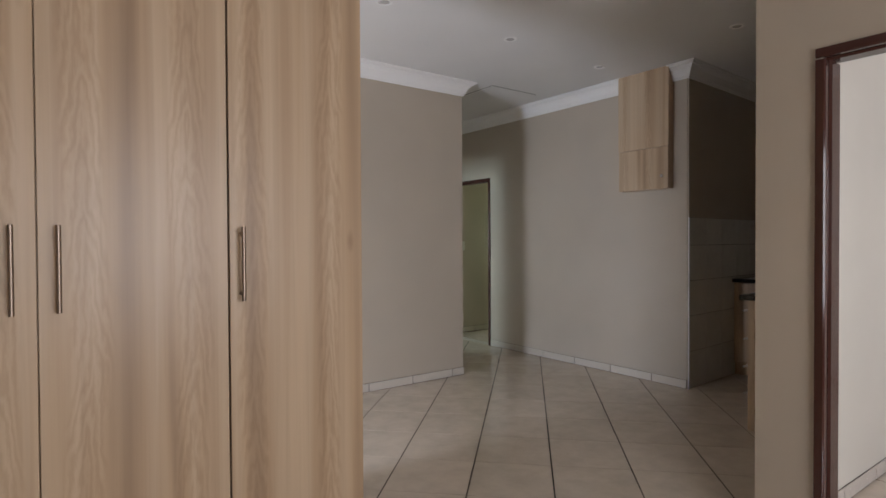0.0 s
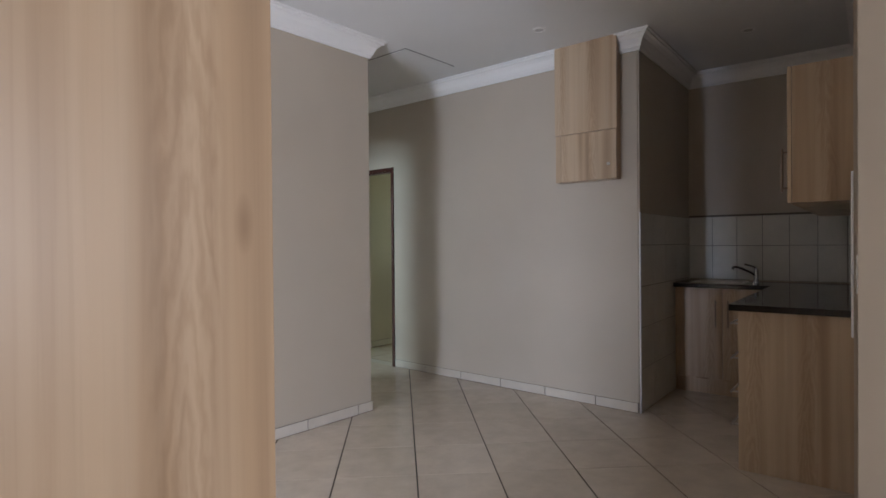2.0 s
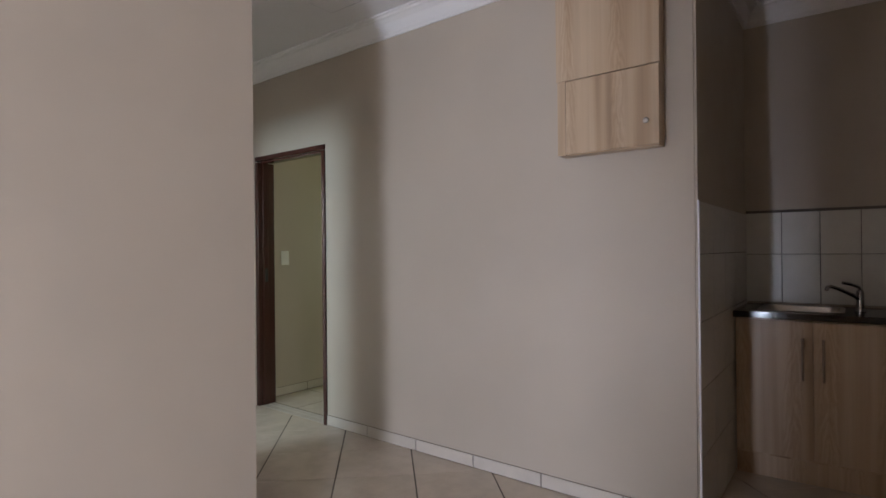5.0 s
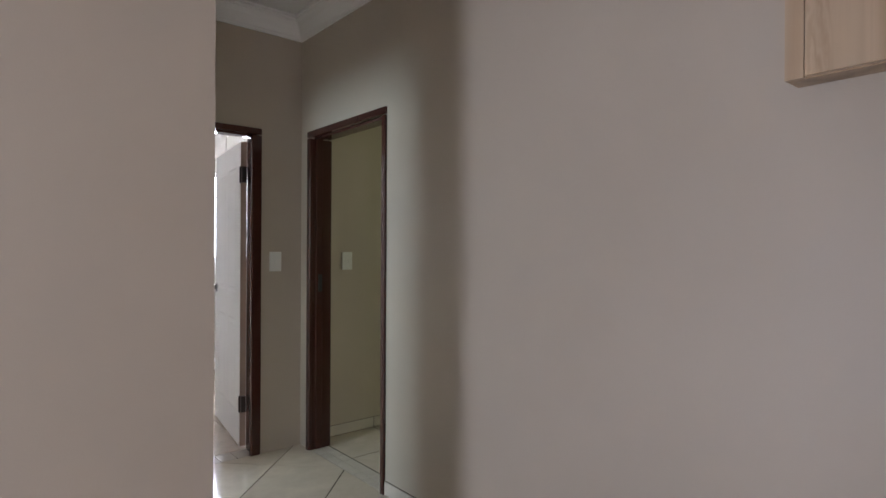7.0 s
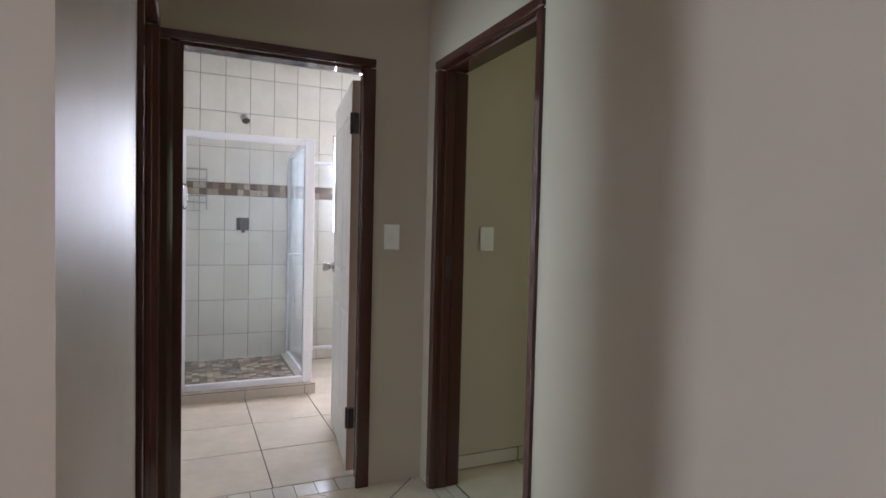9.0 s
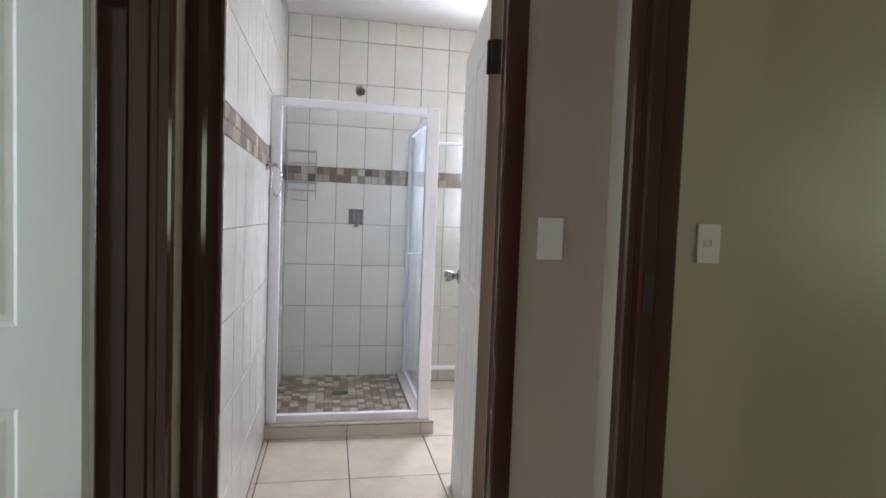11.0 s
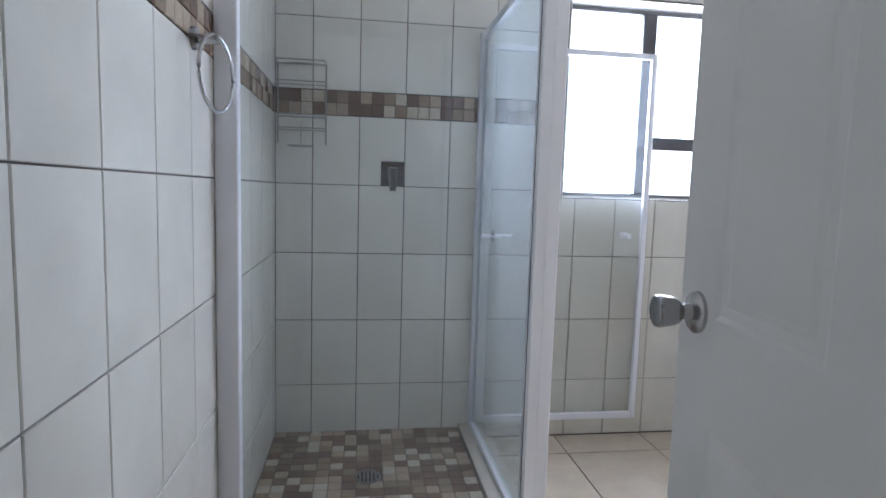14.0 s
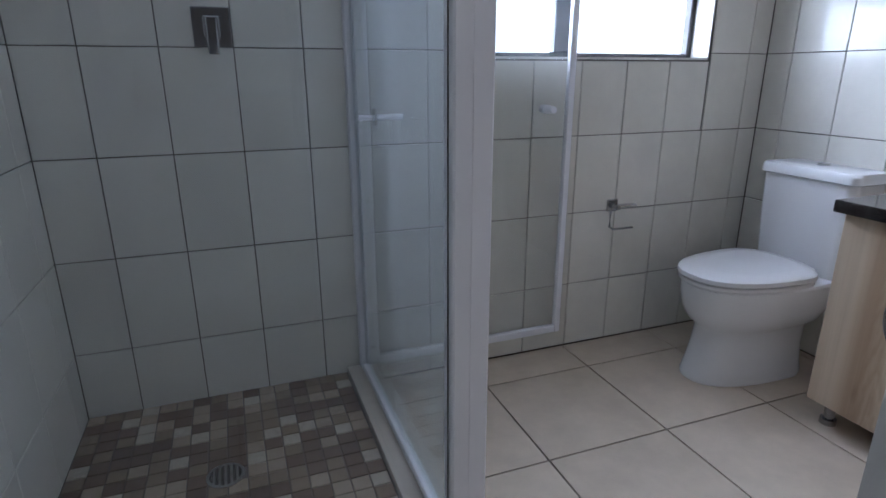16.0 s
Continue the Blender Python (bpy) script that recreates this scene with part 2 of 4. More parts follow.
def add_box(bm, x0, x1, y0, y1, z0, z1, bevel=0.0, segments=1):
    made = bmesh.ops.create_cube(bm, size=1.0)["verts"]
    for v in made:
        v.co = Vector((x0 + (v.co.x + 0.5) * (x1 - x0), y0 + (v.co.y + 0.5) * (y1 - y0), z0 + (v.co.z + 0.5) * (z1 - z0)))
    if bevel > 0:
        edges = list({e for v in made for e in v.link_edges})
        bmesh.ops.bevel(bm, geom=edges, offset=bevel, segments=segments, affect="EDGES", profile=0.5)
    return bm


def box(x0, x1, y0, y1, z0, z1, bevel=0.0, segments=1):
    return add_box(bmesh.new(), x0, x1, y0, y1, z0, z1, bevel, segments)


def add_cyl(bm, a, b, r0, r1=None, seg=16, caps=True):
    a, b = Vector(a), Vector(b)
    r1 = r0 if r1 is None else r1
    m = Matrix.Translation((a + b) / 2) @ (b - a).to_track_quat("Z", "Y").to_matrix().to_4x4()
    bmesh.ops.create_cone(bm, cap_ends=caps, segments=seg, radius1=r0, radius2=r1, depth=(b - a).length, matrix=m)
    return bm


def cyl(a, b, r0, r1=None, seg=16):
    return add_cyl(bmesh.new(), a, b, r0, r1, seg)


def loft(rings, close_ends=True):
    """A skin over rings of equally many points."""
    bm = bmesh.new()
    vs = [[bm.verts.new(p) for p in ring] for ring in rings]
    n = len(vs[0])
    for a, b in zip(vs, vs[1:]):
        for i in range(n):
            bm.faces.new((a[i], a[(i + 1) % n], b[(i + 1) % n], b[i]))
    if close_ends:
        bm.faces.new(vs[0])
        bm.faces.new(vs[-1])
    return bm


def tube(points, r, seg=8, closed=False):
    """A round bar along points."""
    pts = [Vector(p) for p in points]
    bm = bmesh.new()
    rings = []
    count = len(pts)
    for i, p in enumerate(pts):
        if closed:
            d = pts[(i + 1) % count] - pts[i - 1]
        else:
            d = pts[min(i + 1, count - 1)] - pts[max(i - 1, 0)]
        q = d.to_track_quat("Z", "Y").to_matrix() if abs(d.normalized().z) < 0.99 else Matrix.Identity(3)
        rings.append([bm.verts.new(p + q @ Vector((r * math.cos(k * math.tau / seg), r * math.sin(k * math.tau / seg), 0))) for k in range(seg)])
    pairs = list(zip(rings, rings[1:])) + ([(rings[-1], rings[0])] if closed else [])
    for a, b in pairs:
        for k in range(seg):
            bm.faces.new((a[k], a[(k + 1) % seg], b[(k + 1) % seg], b[k]))
    if not closed:
        bm.faces.new(rings[0])
        bm.faces.new(rings[-1])
    return bm


def prism(profile, path, closed=False):
    """A profile of (out, up) pairs swept along a level path, mitred at its corners; out points to the left of the path."""
    bm = bmesh.new()
    pts = [Vector(p) for p in path]
    n = len(pts)
    rings = []
    for i, p in enumerate(pts):
        before = pts[i - 1] if (i or closed) else None
        after = pts[(i + 1) % n] if (i < n - 1 or closed) else None
        d1 = (p - before).normalized() if before is not None else None
        d2 = (after - p).normalized() if after is not None else None
        d1, d2 = d1 or d2, d2 or d1
        n1, n2 = Vector((-d1.y, d1.x, 0)), Vector((-d2.y, d2.x, 0))
        side = (n1 + n2).normalized()
        side = side / max(0.3, side.dot(n1))
        rings.append([bm.verts.new(p + side * o + Vector((0, 0, u))) for o, u in profile])
    m = len(profile)
    for a, b in list(zip(rings, rings[1:])) + ([(rings[-1], rings[0])] if closed else []):
        for k in range(m):
            bm.faces.new((a[k], a[(k + 1) % m], b[(k + 1) % m], b[k]))
    if not closed:
        bm.faces.new(rings[0])
        bm.faces.new(rings[-1])
    return bm


def structure(name, bm, mat, label, category):
    ob = part(name, bm, mat)
    return tagged(ob, label, category, "", "structure")


# ---- plan ----
X_MAIN, Y_LEFT, X_HALL, Y_BATH, Y_NOOK = 4.50, 4.20, 3.325, 6.12, 2.63
X_KIT, Y_KIT, X_PIER = 5.85, 1.337, 2.60
Y_PIER = 1.22
X_BW, Y_BN, X_BE, Y_BS = 3.365, 8.745, 6.015, 6.26
CEIL, BCEIL = 2.74, 2.65
# the kitchen nook is built square and stands turned a little about the corner of the main wall
NOOK = pose(X_MAIN, Y_NOOK, 0, 0, 0, 3.0) @ Matrix.Translation((-X_MAIN, -Y_NOOK, 0))


def in_nook(*things):
    for ob in things:
        ob.matrix_world = NOOK @ ob.matrix_world


def nook_corner(x, y, z):
    return tuple(NOOK @ Vector((x, y, z)))



def wall_bm(x0, x1, y0, y1, top, openings=()):
    """A wall block with openings (from, to, low, high) along its longer side."""
    bm = bmesh.new()
    along_x = (x1 - x0) > (y1 - y0)
    a0, a1 = (x0, x1) if along_x else (y0, y1)

    def piece(p, q, lo, hi):
        if q - p < 1e-4 or hi - lo < 1e-4:
            return
        if along_x:
            add_box(bm, p, q, y0, y1, lo, hi)
        else:
            add_box(bm, x0, x1, p, q, lo, hi)
    at = a0
    for p, q, lo, hi in sorted(openings):
        piece(at, p, 0, top)
        piece(p, q, 0, lo)
        piece(p, q, hi, top)
        at = q
    piece(at, a1, 0, top)
    return bm


DOOR_H = 2.0
wall_living_west = structure("wall_living_west", wall_bm(-1.75, -1.6, -2.35, 4.33, 2.8, [(2.4, 3.06, 0.06, 2.1)]), M_WALL, "taupe painted living room wall with glazed opening", "wall")
wall_living_south = structure("wall_living_south", wall_bm(-1.6, 2.6, -2.35, -2.2, 2.8, [(0.0, 1.8, 0.6, 2.1)]), M_WALL, "taupe painted wall with window opening", "wall")
wall_living_north = structure("wall_living_north", wall_bm(-1.6, X_HALL, Y_LEFT, 4.33, 2.8), M_WALL, "taupe painted living room wall ending at the passage corner", "wall")
wall_passage_west = structure("wall_passage_west", wall_bm(3.195, X_HALL, 4.33, Y_BATH, 2.8, [(5.12, 5.97, 0, DOOR_H)]), M_WALL, "taupe painted passage wall with a doorway", "wall")
wall_main = structure("wall_main", wall_bm(X_MAIN, 4.63, 2.641, Y_BATH, 2.8, [(5.15, 6.0, 0, DOOR_H)]), M_WALL, "taupe painted wall beside the kitchen nook with a doorway", "wall")
wall_nook_north = structure("wall_nook_north", wall_bm(X_MAIN + 0.008, 7.60, Y_NOOK, 2.755, 2.8), M_WALL, "taupe painted side wall of the kitchen nook", "wall")
wall_bath_south = structure("wall_bath_south", wall_bm(0.15, 7.75, Y_BATH, Y_BS, 2.8, [(3.3665, 4.217, 0, DOOR_H)]), M_WALL, "taupe painted end wall of the passage with the bathroom doorway", "wall")
wall_bath_west = structure("wall_bath_west", wall_bm(3.225, X_BW - 0.007, Y_BS, Y_BN + 0.007, 2.8), M_GROUT_WALL, "bathroom wall covered in glossy cream tiles", "wall")
wall_bath_north = structure("wall_bath_north", wall_bm(3.225, 6.22, Y_BN + 0.007, 8.9, 2.8, [(4.655, 5.706, 1.151, 2.06)]), M_GROUT_WALL, "tiled bathroom wall with a window over the toilet corner", "wall")
wall_bath_east = structure("wall_bath_east", wall_bm(X_BE + 0.007, 6.22, Y_BS, Y_BN + 0.007, 2.8), M_GROUT_WALL, "tiled bathroom wall behind the toilet and vanity", "wall")
wall_kitchen_east = structure("wall_kitchen_east", wall_bm(X_KIT, 5.98, Y_KIT, Y_NOOK - 0.001, 2.8), M_WALL, "taupe painted kitchen wall above a tiled splashback", "wall")
wall_kitchen_south = structure("wall_kitchen_south", wall_bm(2.72, 5.98, 1.20, Y_KIT, 2.8), M_WALL, "taupe painted kitchen wall behind the wall cabinet", "wall")
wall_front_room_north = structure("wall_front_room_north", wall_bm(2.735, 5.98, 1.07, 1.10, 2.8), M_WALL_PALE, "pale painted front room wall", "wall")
# unseen L-shaped wall, added to keep the living window's light off the kitchen
wall_light_blocker = structure("wall_light_blocker", add_box(wall_bm(-1.6, 0.93, 2.36, 2.47, 2.8), 0.80, 0.93, 2.47, 2.76, 0, 2.8), M_WALL, "unseen taupe wall added to keep window light off the kitchen", "wall")
wall_pier = structure("wall_pier", wall_bm(X_PIER, 2.73, -2.35, Y_PIER, 2.8, [(0.13, 0.968, 0, DOOR_H)]), M_WALL, "taupe painted wall with a dark framed doorway", "wall")
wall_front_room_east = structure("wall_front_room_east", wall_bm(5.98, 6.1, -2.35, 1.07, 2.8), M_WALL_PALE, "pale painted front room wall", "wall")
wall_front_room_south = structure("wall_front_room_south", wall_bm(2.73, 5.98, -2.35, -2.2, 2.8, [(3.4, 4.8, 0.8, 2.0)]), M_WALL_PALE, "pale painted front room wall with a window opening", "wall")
wall_left_room_west = structure("wall_left_room_west", wall_bm(0.15, 0.3, 4.33, Y_BATH, 2.8, [(5.08, 6.08, 0.95, 2.05)]), M_WALL, "taupe painted side room wall with a window opening", "wall")
wall_side_room_east = structure("wall_side_room_east", wall_bm(7.6, 7.75, 2.76, Y_BATH, 2.8, [(3.8, 5.0, 0.95, 2.05)]), M_WALL, "painted side room wall with a window opening", "wall")
ceiling = structure("ceiling", box(-1.75, 7.75, -2.35, Y_BS, CEIL, 2.86), M_CEIL, "flat white painted plasterboard ceiling", "ceiling")
ceiling_bathroom = structure("ceiling_bathroom", box(3.225, 6.22, Y_BS, 8.9, BCEIL, 2.86), M_CEIL, "flat white painted bathroom ceiling", "ceiling")
floor = structure("floor", box(-1.75, 7.75, -2.35, 8.9, -0.12, -0.004), M_GROUT, "beige ceramic tiles laid diagonally with dark grout", "floor")
ground = structure("ground", box(-60, 60, -60, 60, -0.3, -0.2), painted("dry_earth", (0.28, 0.22, 0.15), 0.9, 0.2), "bare earth outside the house", "ground")

# cornice
PROFILE = [(0.0, -0.125), (0.012, -0.125), (0.016, -0.112), (0.024, -0.104), (0.032, -0.082), (0.048, -0.052), (0.07, -0.032), (0.084, -0.026), (0.088, -0.014), (0.1, -0.012), (0.1, 0.0), (0.0, 0.0)]
C = CEIL - 0.001
structure("cornice_living", prism(PROFILE, [(X_MAIN, 3.25, C), (X_MAIN, Y_BATH, C), (X_HALL, Y_BATH, C), (X_HALL, Y_LEFT, C), (-1.6, Y_LEFT, C), (-1.6, -2.2, C), (X_PIER, -2.2, C), (X_PIER, Y_PIER, C), nook_corner(X_KIT, Y_KIT, C), nook_corner(X_KIT, Y_NOOK, C), (X_MAIN, Y_NOOK, C), (X_MAIN, 2.772, C)]), M_CORNICE, "white moulded plaster cornice", "cornice")


# ---- doors ----
def door_frame(name, m, width, height, depth, label, slim=False):
    """A pressed steel frame; local x runs across the opening, y through the wall."""
    root = tagged(empty(name, m), label, "door frame", "", "structure")
    lip, stop = 0.036, 0.044

    def section(sign, x):
        if slim and sign > 0:
            s = [(0, -0.014), (0.030, -0.018), (0.040, -0.012), (0.050, -0.004), (0.080, -0.004), (0.087, 0.003), (0.087, 0.026), (0.068, 0.032), (0.060, 0.055), (0.045, 0.060), (0.045, 0.100), (0.038, 0.104), (0.038, -0.001), (0, -0.001)]
            return [(x + a, b) for a, b in s]
        if slim and sign < 0:
            s = [(0, -0.014), (0.055, -0.014), (0.061, -0.008), (0.061, 0.006), (0.051, 0.012), (0.051, 0.030), (0.038, 0.036), (0.038, 0.070), (0.029, 0.076), (0.029, depth + 0.008), (0, depth + 0.008)]
            return [(x - a, b) for a, b in s]
        s = [(0, -0.014), (lip - 0.006, -0.014), (lip, -0.008), (lip, 0.012), (stop - 0.01, 0.016), (stop - 0.01, 0.03), (stop, 0.034), (stop, depth - 0.058), (stop - 0.012, depth - 0.054), (lip, depth - 0.05), (lip, depth + 0.008), (lip - 0.006, depth + 0.014), (0, depth + 0.014)]
        return [(x + sign * a, b) for a, b in s]
    for sign, x in ((1, 0.0), (-1, width)):
        s = section(sign, x)
        part("jamb", loft([[(a, b, 0.0) for a, b in s], [(a, b, height - stop) for a, b in s]]), M_FRAME, root)
    slim = False
    s = section(-1, height)
    part("head", loft([[(0.0, b, a) for a, b in s], [(width, b, a) for a, b in s]]), M_FRAME, root)
    return root


def door_leaf(parent, name, m, width, height, thick, mat, panels=True):
    """A moulded panel leaf: hinge edge at local x = 0, faces at y = 0 and y = thick."""
    bm = bmesh.new()
    xs = [0, 0.12, width / 2 - 0.045, width / 2 + 0.045, width - 0.12, width]
    zs = [0, 0.20, 0.80, 0.97, height - 0.15, height]
    for y in (0.0, thick):
        grid = [[bm.verts.new((x, y, z)) for x in xs] for z in zs]
        inner = []
        for j in range(len(zs) - 1):
            for i in range(len(xs) - 1):
                q = (grid[j][i], grid[j][i + 1], grid[j + 1][i + 1], grid[j + 1][i])
                f = bm.faces.new(q if y == 0 else q[::-1])
                if i in (1, 3) and j in (1, 3):
                    inner.append(f)
        if panels:
            bm.normal_update()
            bmesh.ops.inset_individual(bm, faces=inner, thickness=0.012, depth=-0.0035)
            bmesh.ops.inset_individual(bm, faces=inner, thickness=0.022, depth=0.0)
            bmesh.ops.inset_individual(bm, faces=inner, thickness=0.018, depth=0.003)
    rim = [v for v in bm.verts]
    for x in (0.0, width):
        col = sorted([v for v in rim if abs(v.co.x - x) < 1e-6], key=lambda v: (v.co.y, v.co.z))
        a, b = [v for v in col if v.co.y < thick / 2], [v for v in col if v.co.y > thick / 2]
        for k in range(len(a) - 1):
            bm.faces.new((a[k], a[k + 1], b[k + 1], b[k]))
    for z in (0.0, height):
        row = sorted([v for v in rim if abs(v.co.z - z) < 1e-6 and (abs(v.co.y) < 1e-6 or abs(v.co.y - thick) < 1e-6)], key=lambda v: (v.co.y, v.co.x))
        a, b = row[:len(row) // 2], row[len(row) // 2:]
        for k in range(len(a) - 1):
            bm.faces.new((a[k], a[k + 1], b[k + 1], b[k]))
    leaf = part(name, bm, mat, parent)
    leaf.matrix_world = m
    return leaf


def knob_bm(sign):
    """A round door knob on a rose, standing out along sign * y."""
    prof = [(0.0, 0.034), (0.006, 0.034), (0.010, 0.029), (0.013, 0.014), (0.026, 0.012), (0.031, 0.018), (0.040, 0.023), (0.063, 0.027), (0.068, 0.025), (0.071, 0.018), (0.069, 0.006)]
    rings = [[(r * math.cos(k * math.tau / 28), sign * y, r * math.sin(k * math.tau / 28)) for k in range(28)] for y, r in prof]
    return loft(rings)


door_1 = door_frame("door_1", pose(3.330, Y_BATH, 0), 0.898, 2.012, Y_BS - Y_BATH, "dark brown steel frame with a white panel door open into the bathroom", True)
leaf_m = pose(4.205, 6.286, 0.012, 0, 0, 82.0)
leaf = door_leaf(door_1, "leaf", leaf_m, 0.82, 1.94, 0.04, M_DOOR)
tagged(leaf, "white moulded panel door standing open")
for sign, y in ((-1, 0.0), (1, 0.04)):
    k = part("knob", knob_bm(sign), M_KNOB, leaf, "", True)
    k.matrix_local = pose(0.757, y, 0.969)
part("edge", box(-0.0015, 0.0005, 0.002, 0.038, 0.0, 1.94), M_EDGE, leaf, "bare brown wood hinge edge")
for z in (0.22, 1.68):
    part("hinge", add_cyl(box(-0.022, 0.001, 0.006, 0.034, z, z + 0.1), (-0.004, 0.042, z - 0.002), (-0.004, 0.042, z + 0.102), 0.006, None, 10), M_HINGE, leaf)
part("latch_plate", box(0.8195, 0.8215, 0.009, 0.031, 0.90, 1.01), M_STEEL, leaf)

door_2 = door_frame("door_2", pose(X_MAIN, 6.012, 0, 0, 0, -90), 0.872, 2.012, 0.13, "dark brown steel door frame of an open doorway")
part("strike_plate", box(0.0435, 0.047, 0.045, 0.07, 1.0, 1.11), M_GAP, door_2)

door_3 = door_frame("door_3", pose(X_HALL, 5.11, 0, 0, 0, 90), 0.872, 2.012, 0.13, "dark brown steel frame with a pale door folded open into the side room")
leaf3 = door_leaf(door_3, "leaf", pose(3.19, 5.905, 0.012, 0, 0, 180), 0.80, 1.94, 0.04, M_DOOR)
for z in (0.22, 1.68):
    part("hinge", box(-0.03, 0.001, 0.004, 0.03, z, z + 0.1), M_HINGE, leaf3)

door_4 = door_frame("door_4", pose(X_PIER, 0.985, 0, 0, 0, -90), 0.87, 2.025, 0.13, "dark brown steel door frame of an open doorway")


# ---- windows ----
def window(name, m, width, height, bars, label, mat, frame_w=0.035, depth=0.04):
    """A metal window; local x across, z up, y outward. bars: (x0, x1, z0, z1)."""
    root = tagged(empty(name, m), label, "window", "", "structure")
    bm = bmesh.new()
    for x0, x1, z0, z1 in ((0, frame_w, 0, height), (width - frame_w, width, 0, height), (frame_w, width - frame_w, 0, frame_w), (frame_w, width - frame_w, height - frame_w, height)):
        add_box(bm, x0, x1, 0, depth, z0, z1, 0.004)
    part("window_frame", bm, mat, root)
    for x0, x1, z0, z1 in bars:
        part("glazing_bar", box(x0, x1, -0.003, depth - 0.003, z0, z1, 0.004), mat, root)
    pane = part("pane", box(frame_w, width - frame_w, depth * 0.5, depth * 0.5 + 0.004, frame_w, height - frame_w), M_PANE, root)
    pane.visible_shadow = False
    return root


window_1 = window("window_1", pose(4.656, 8.84, 1.152), 1.049, 0.898, [(0.398, 0.468, 0.025, 0.873), (0.468, 1.024, 0.240, 0.302)], "dark bronze metal bathroom window with bright daylight", M_DARKMETAL, 0.025)
part("sill", box(0.003, 1.046, -0.094, -0.001, -0.0, 0.008), M_TILE, window_1, "white tiled window sill")
glow = bpy.data.materials.new("bright_overcast_sky")
glow.use_nodes = True
glow.node_tree.nodes.remove(glow.node_tree.nodes["Principled BSDF"])
em = glow.node_tree.nodes.new("ShaderNodeEmission")
em.inputs[0].default_value, em.inputs[1].default_value = (0.92, 0.96, 1.0, 1), 7.0
glow.node_tree.links.new(em.outputs[0], glow.node_tree.nodes["Material Output"].inputs[0])
tagged(part("backdrop", box(1.5, 9.5, 12.0, 12.05, -0.2, 7.0), glow), "bright white overcast sky outside the bathroom window", "sky", "", "structure")
window_2 = window("window_2", pose(-1.66, 2.4, 0.06, 0, 0, 90), 0.66, 2.04, [(0.035, 0.625, 1.0, 1.04)], "narrow glazed door letting daylight in", M_DARKMETAL)
window_3 = window("window_3", pose(1.8, -2.26, 0.6, 0, 0, 180), 1.8, 1.5, [(0.88, 0.92, 0.035, 1.465)], "dark metal window of the living room", M_DARKMETAL)
window_4 = window("window_4", pose(4.8, -2.26, 0.8, 0, 0, 180), 1.4, 1.2, [(0.68, 0.72, 0.035, 1.165)], "dark metal window of the front room", M_DARKMETAL)
window_5 = window("window_5", pose(0.22, 5.08, 0.95, 0, 0, 90), 1.0, 1.1, [(0.48, 0.52, 0.035, 1.065)], "dark metal window of the side room", M_DARKMETAL)
window_6 = window("window_6", pose(7.68, 5.0, 0.95, 0, 0, -90), 1.2, 1.1, [(0.58, 0.62, 0.035, 1.065)], "dark metal window of the side room", M_DARKMETAL)


# ---- living room ----
def bar_handle(parent, m, length, mat=None, r=0.006, stand=0.03):
    """A round steel bar on two posts; local z along the bar, -y away from the door."""
    bm = cyl((0, -stand, -length / 2), (0, -stand, length / 2), r, None, 14)
    for s in (-1, 1):
        add_cyl(bm, (0, 0, s * (length / 2 - 0.02)), (0, -stand, s * (length / 2 - 0.02)), r * 0.8, None, 10)
    h = part("handle", bm, mat or M_BAR, parent, "", True)
    h.matrix_local = m
    return h


wardrobe = tagged(empty("wardrobe", pose(-0.398, 1.757, 0)), "tall oak melamine built-in wardrobe with closed doors", "wardrobe")
part("body", box(0.0, 1.335, 0.0, 0.58, 0.0, 2.45, 0.001), M_OAK, wardrobe)
for x0, x1, hx in ((0.002, 0.4455, 0.397), (0.4485, 0.8970, 0.490), (0.9030, 1.335, 0.934)):
    d = part("door", box(x0, x1, -0.022, -0.003, 0.06, 2.44, 0.0012), M_OAK, wardrobe)
    bar_handle(d, pose(hx, -0.022, 1.2), 0.215)
# near-black strip painted in for the shade of the slit between doors
part("gap_shadow", box(0.8970, 0.9030, -0.0028, -0.0005, 0.06, 2.44), M_GAP, wardrobe, "dark strip painted in as the shade between two doors")


def wall_tiles(parent, origin, u, n, us, zs, mat, holes=(), name="tile", gap=0.0035, thick=0.006):
    """Tiles between joint lines us (along u) and zs, each a piece of its own under the wall."""
    origin, u, n = Vector(origin), Vector(u), Vector(n)
    turn = Matrix((u, n, Vector((0, 0, 1)))).transposed().to_4x4()
    for u0, u1 in zip(us, us[1:]):
        for z0, z1 in zip(zs, zs[1:]):
            rects = [(u0 + gap / 2, u1 - gap / 2, z0 + gap / 2, z1 - gap / 2)]
            for hu0, hu1, hz0, hz1 in holes:
                cut = []
                for a, b, c, d in rects:
                    if b <= hu0 or a >= hu1 or d <= hz0 or c >= hz1:
                        cut.append((a, b, c, d))
                        continue
                    cut += [(a, min(b, hu0), c, d), (max(a, hu1), b, c, d), (max(a, hu0), min(b, hu1), c, hz0), (max(a, hu0), min(b, hu1), hz1, d)]
                rects = cut
            for a, b, c, d in rects:
                if b - a < 0.006 or d - c < 0.006:
                    continue
                piece(name, (b - a, thick, d - c), mat, parent, Matrix.Translation(origin + u * ((a + b) / 2) + Vector((0, 0, (c + d) / 2))) @ turn)


PIECES = {}


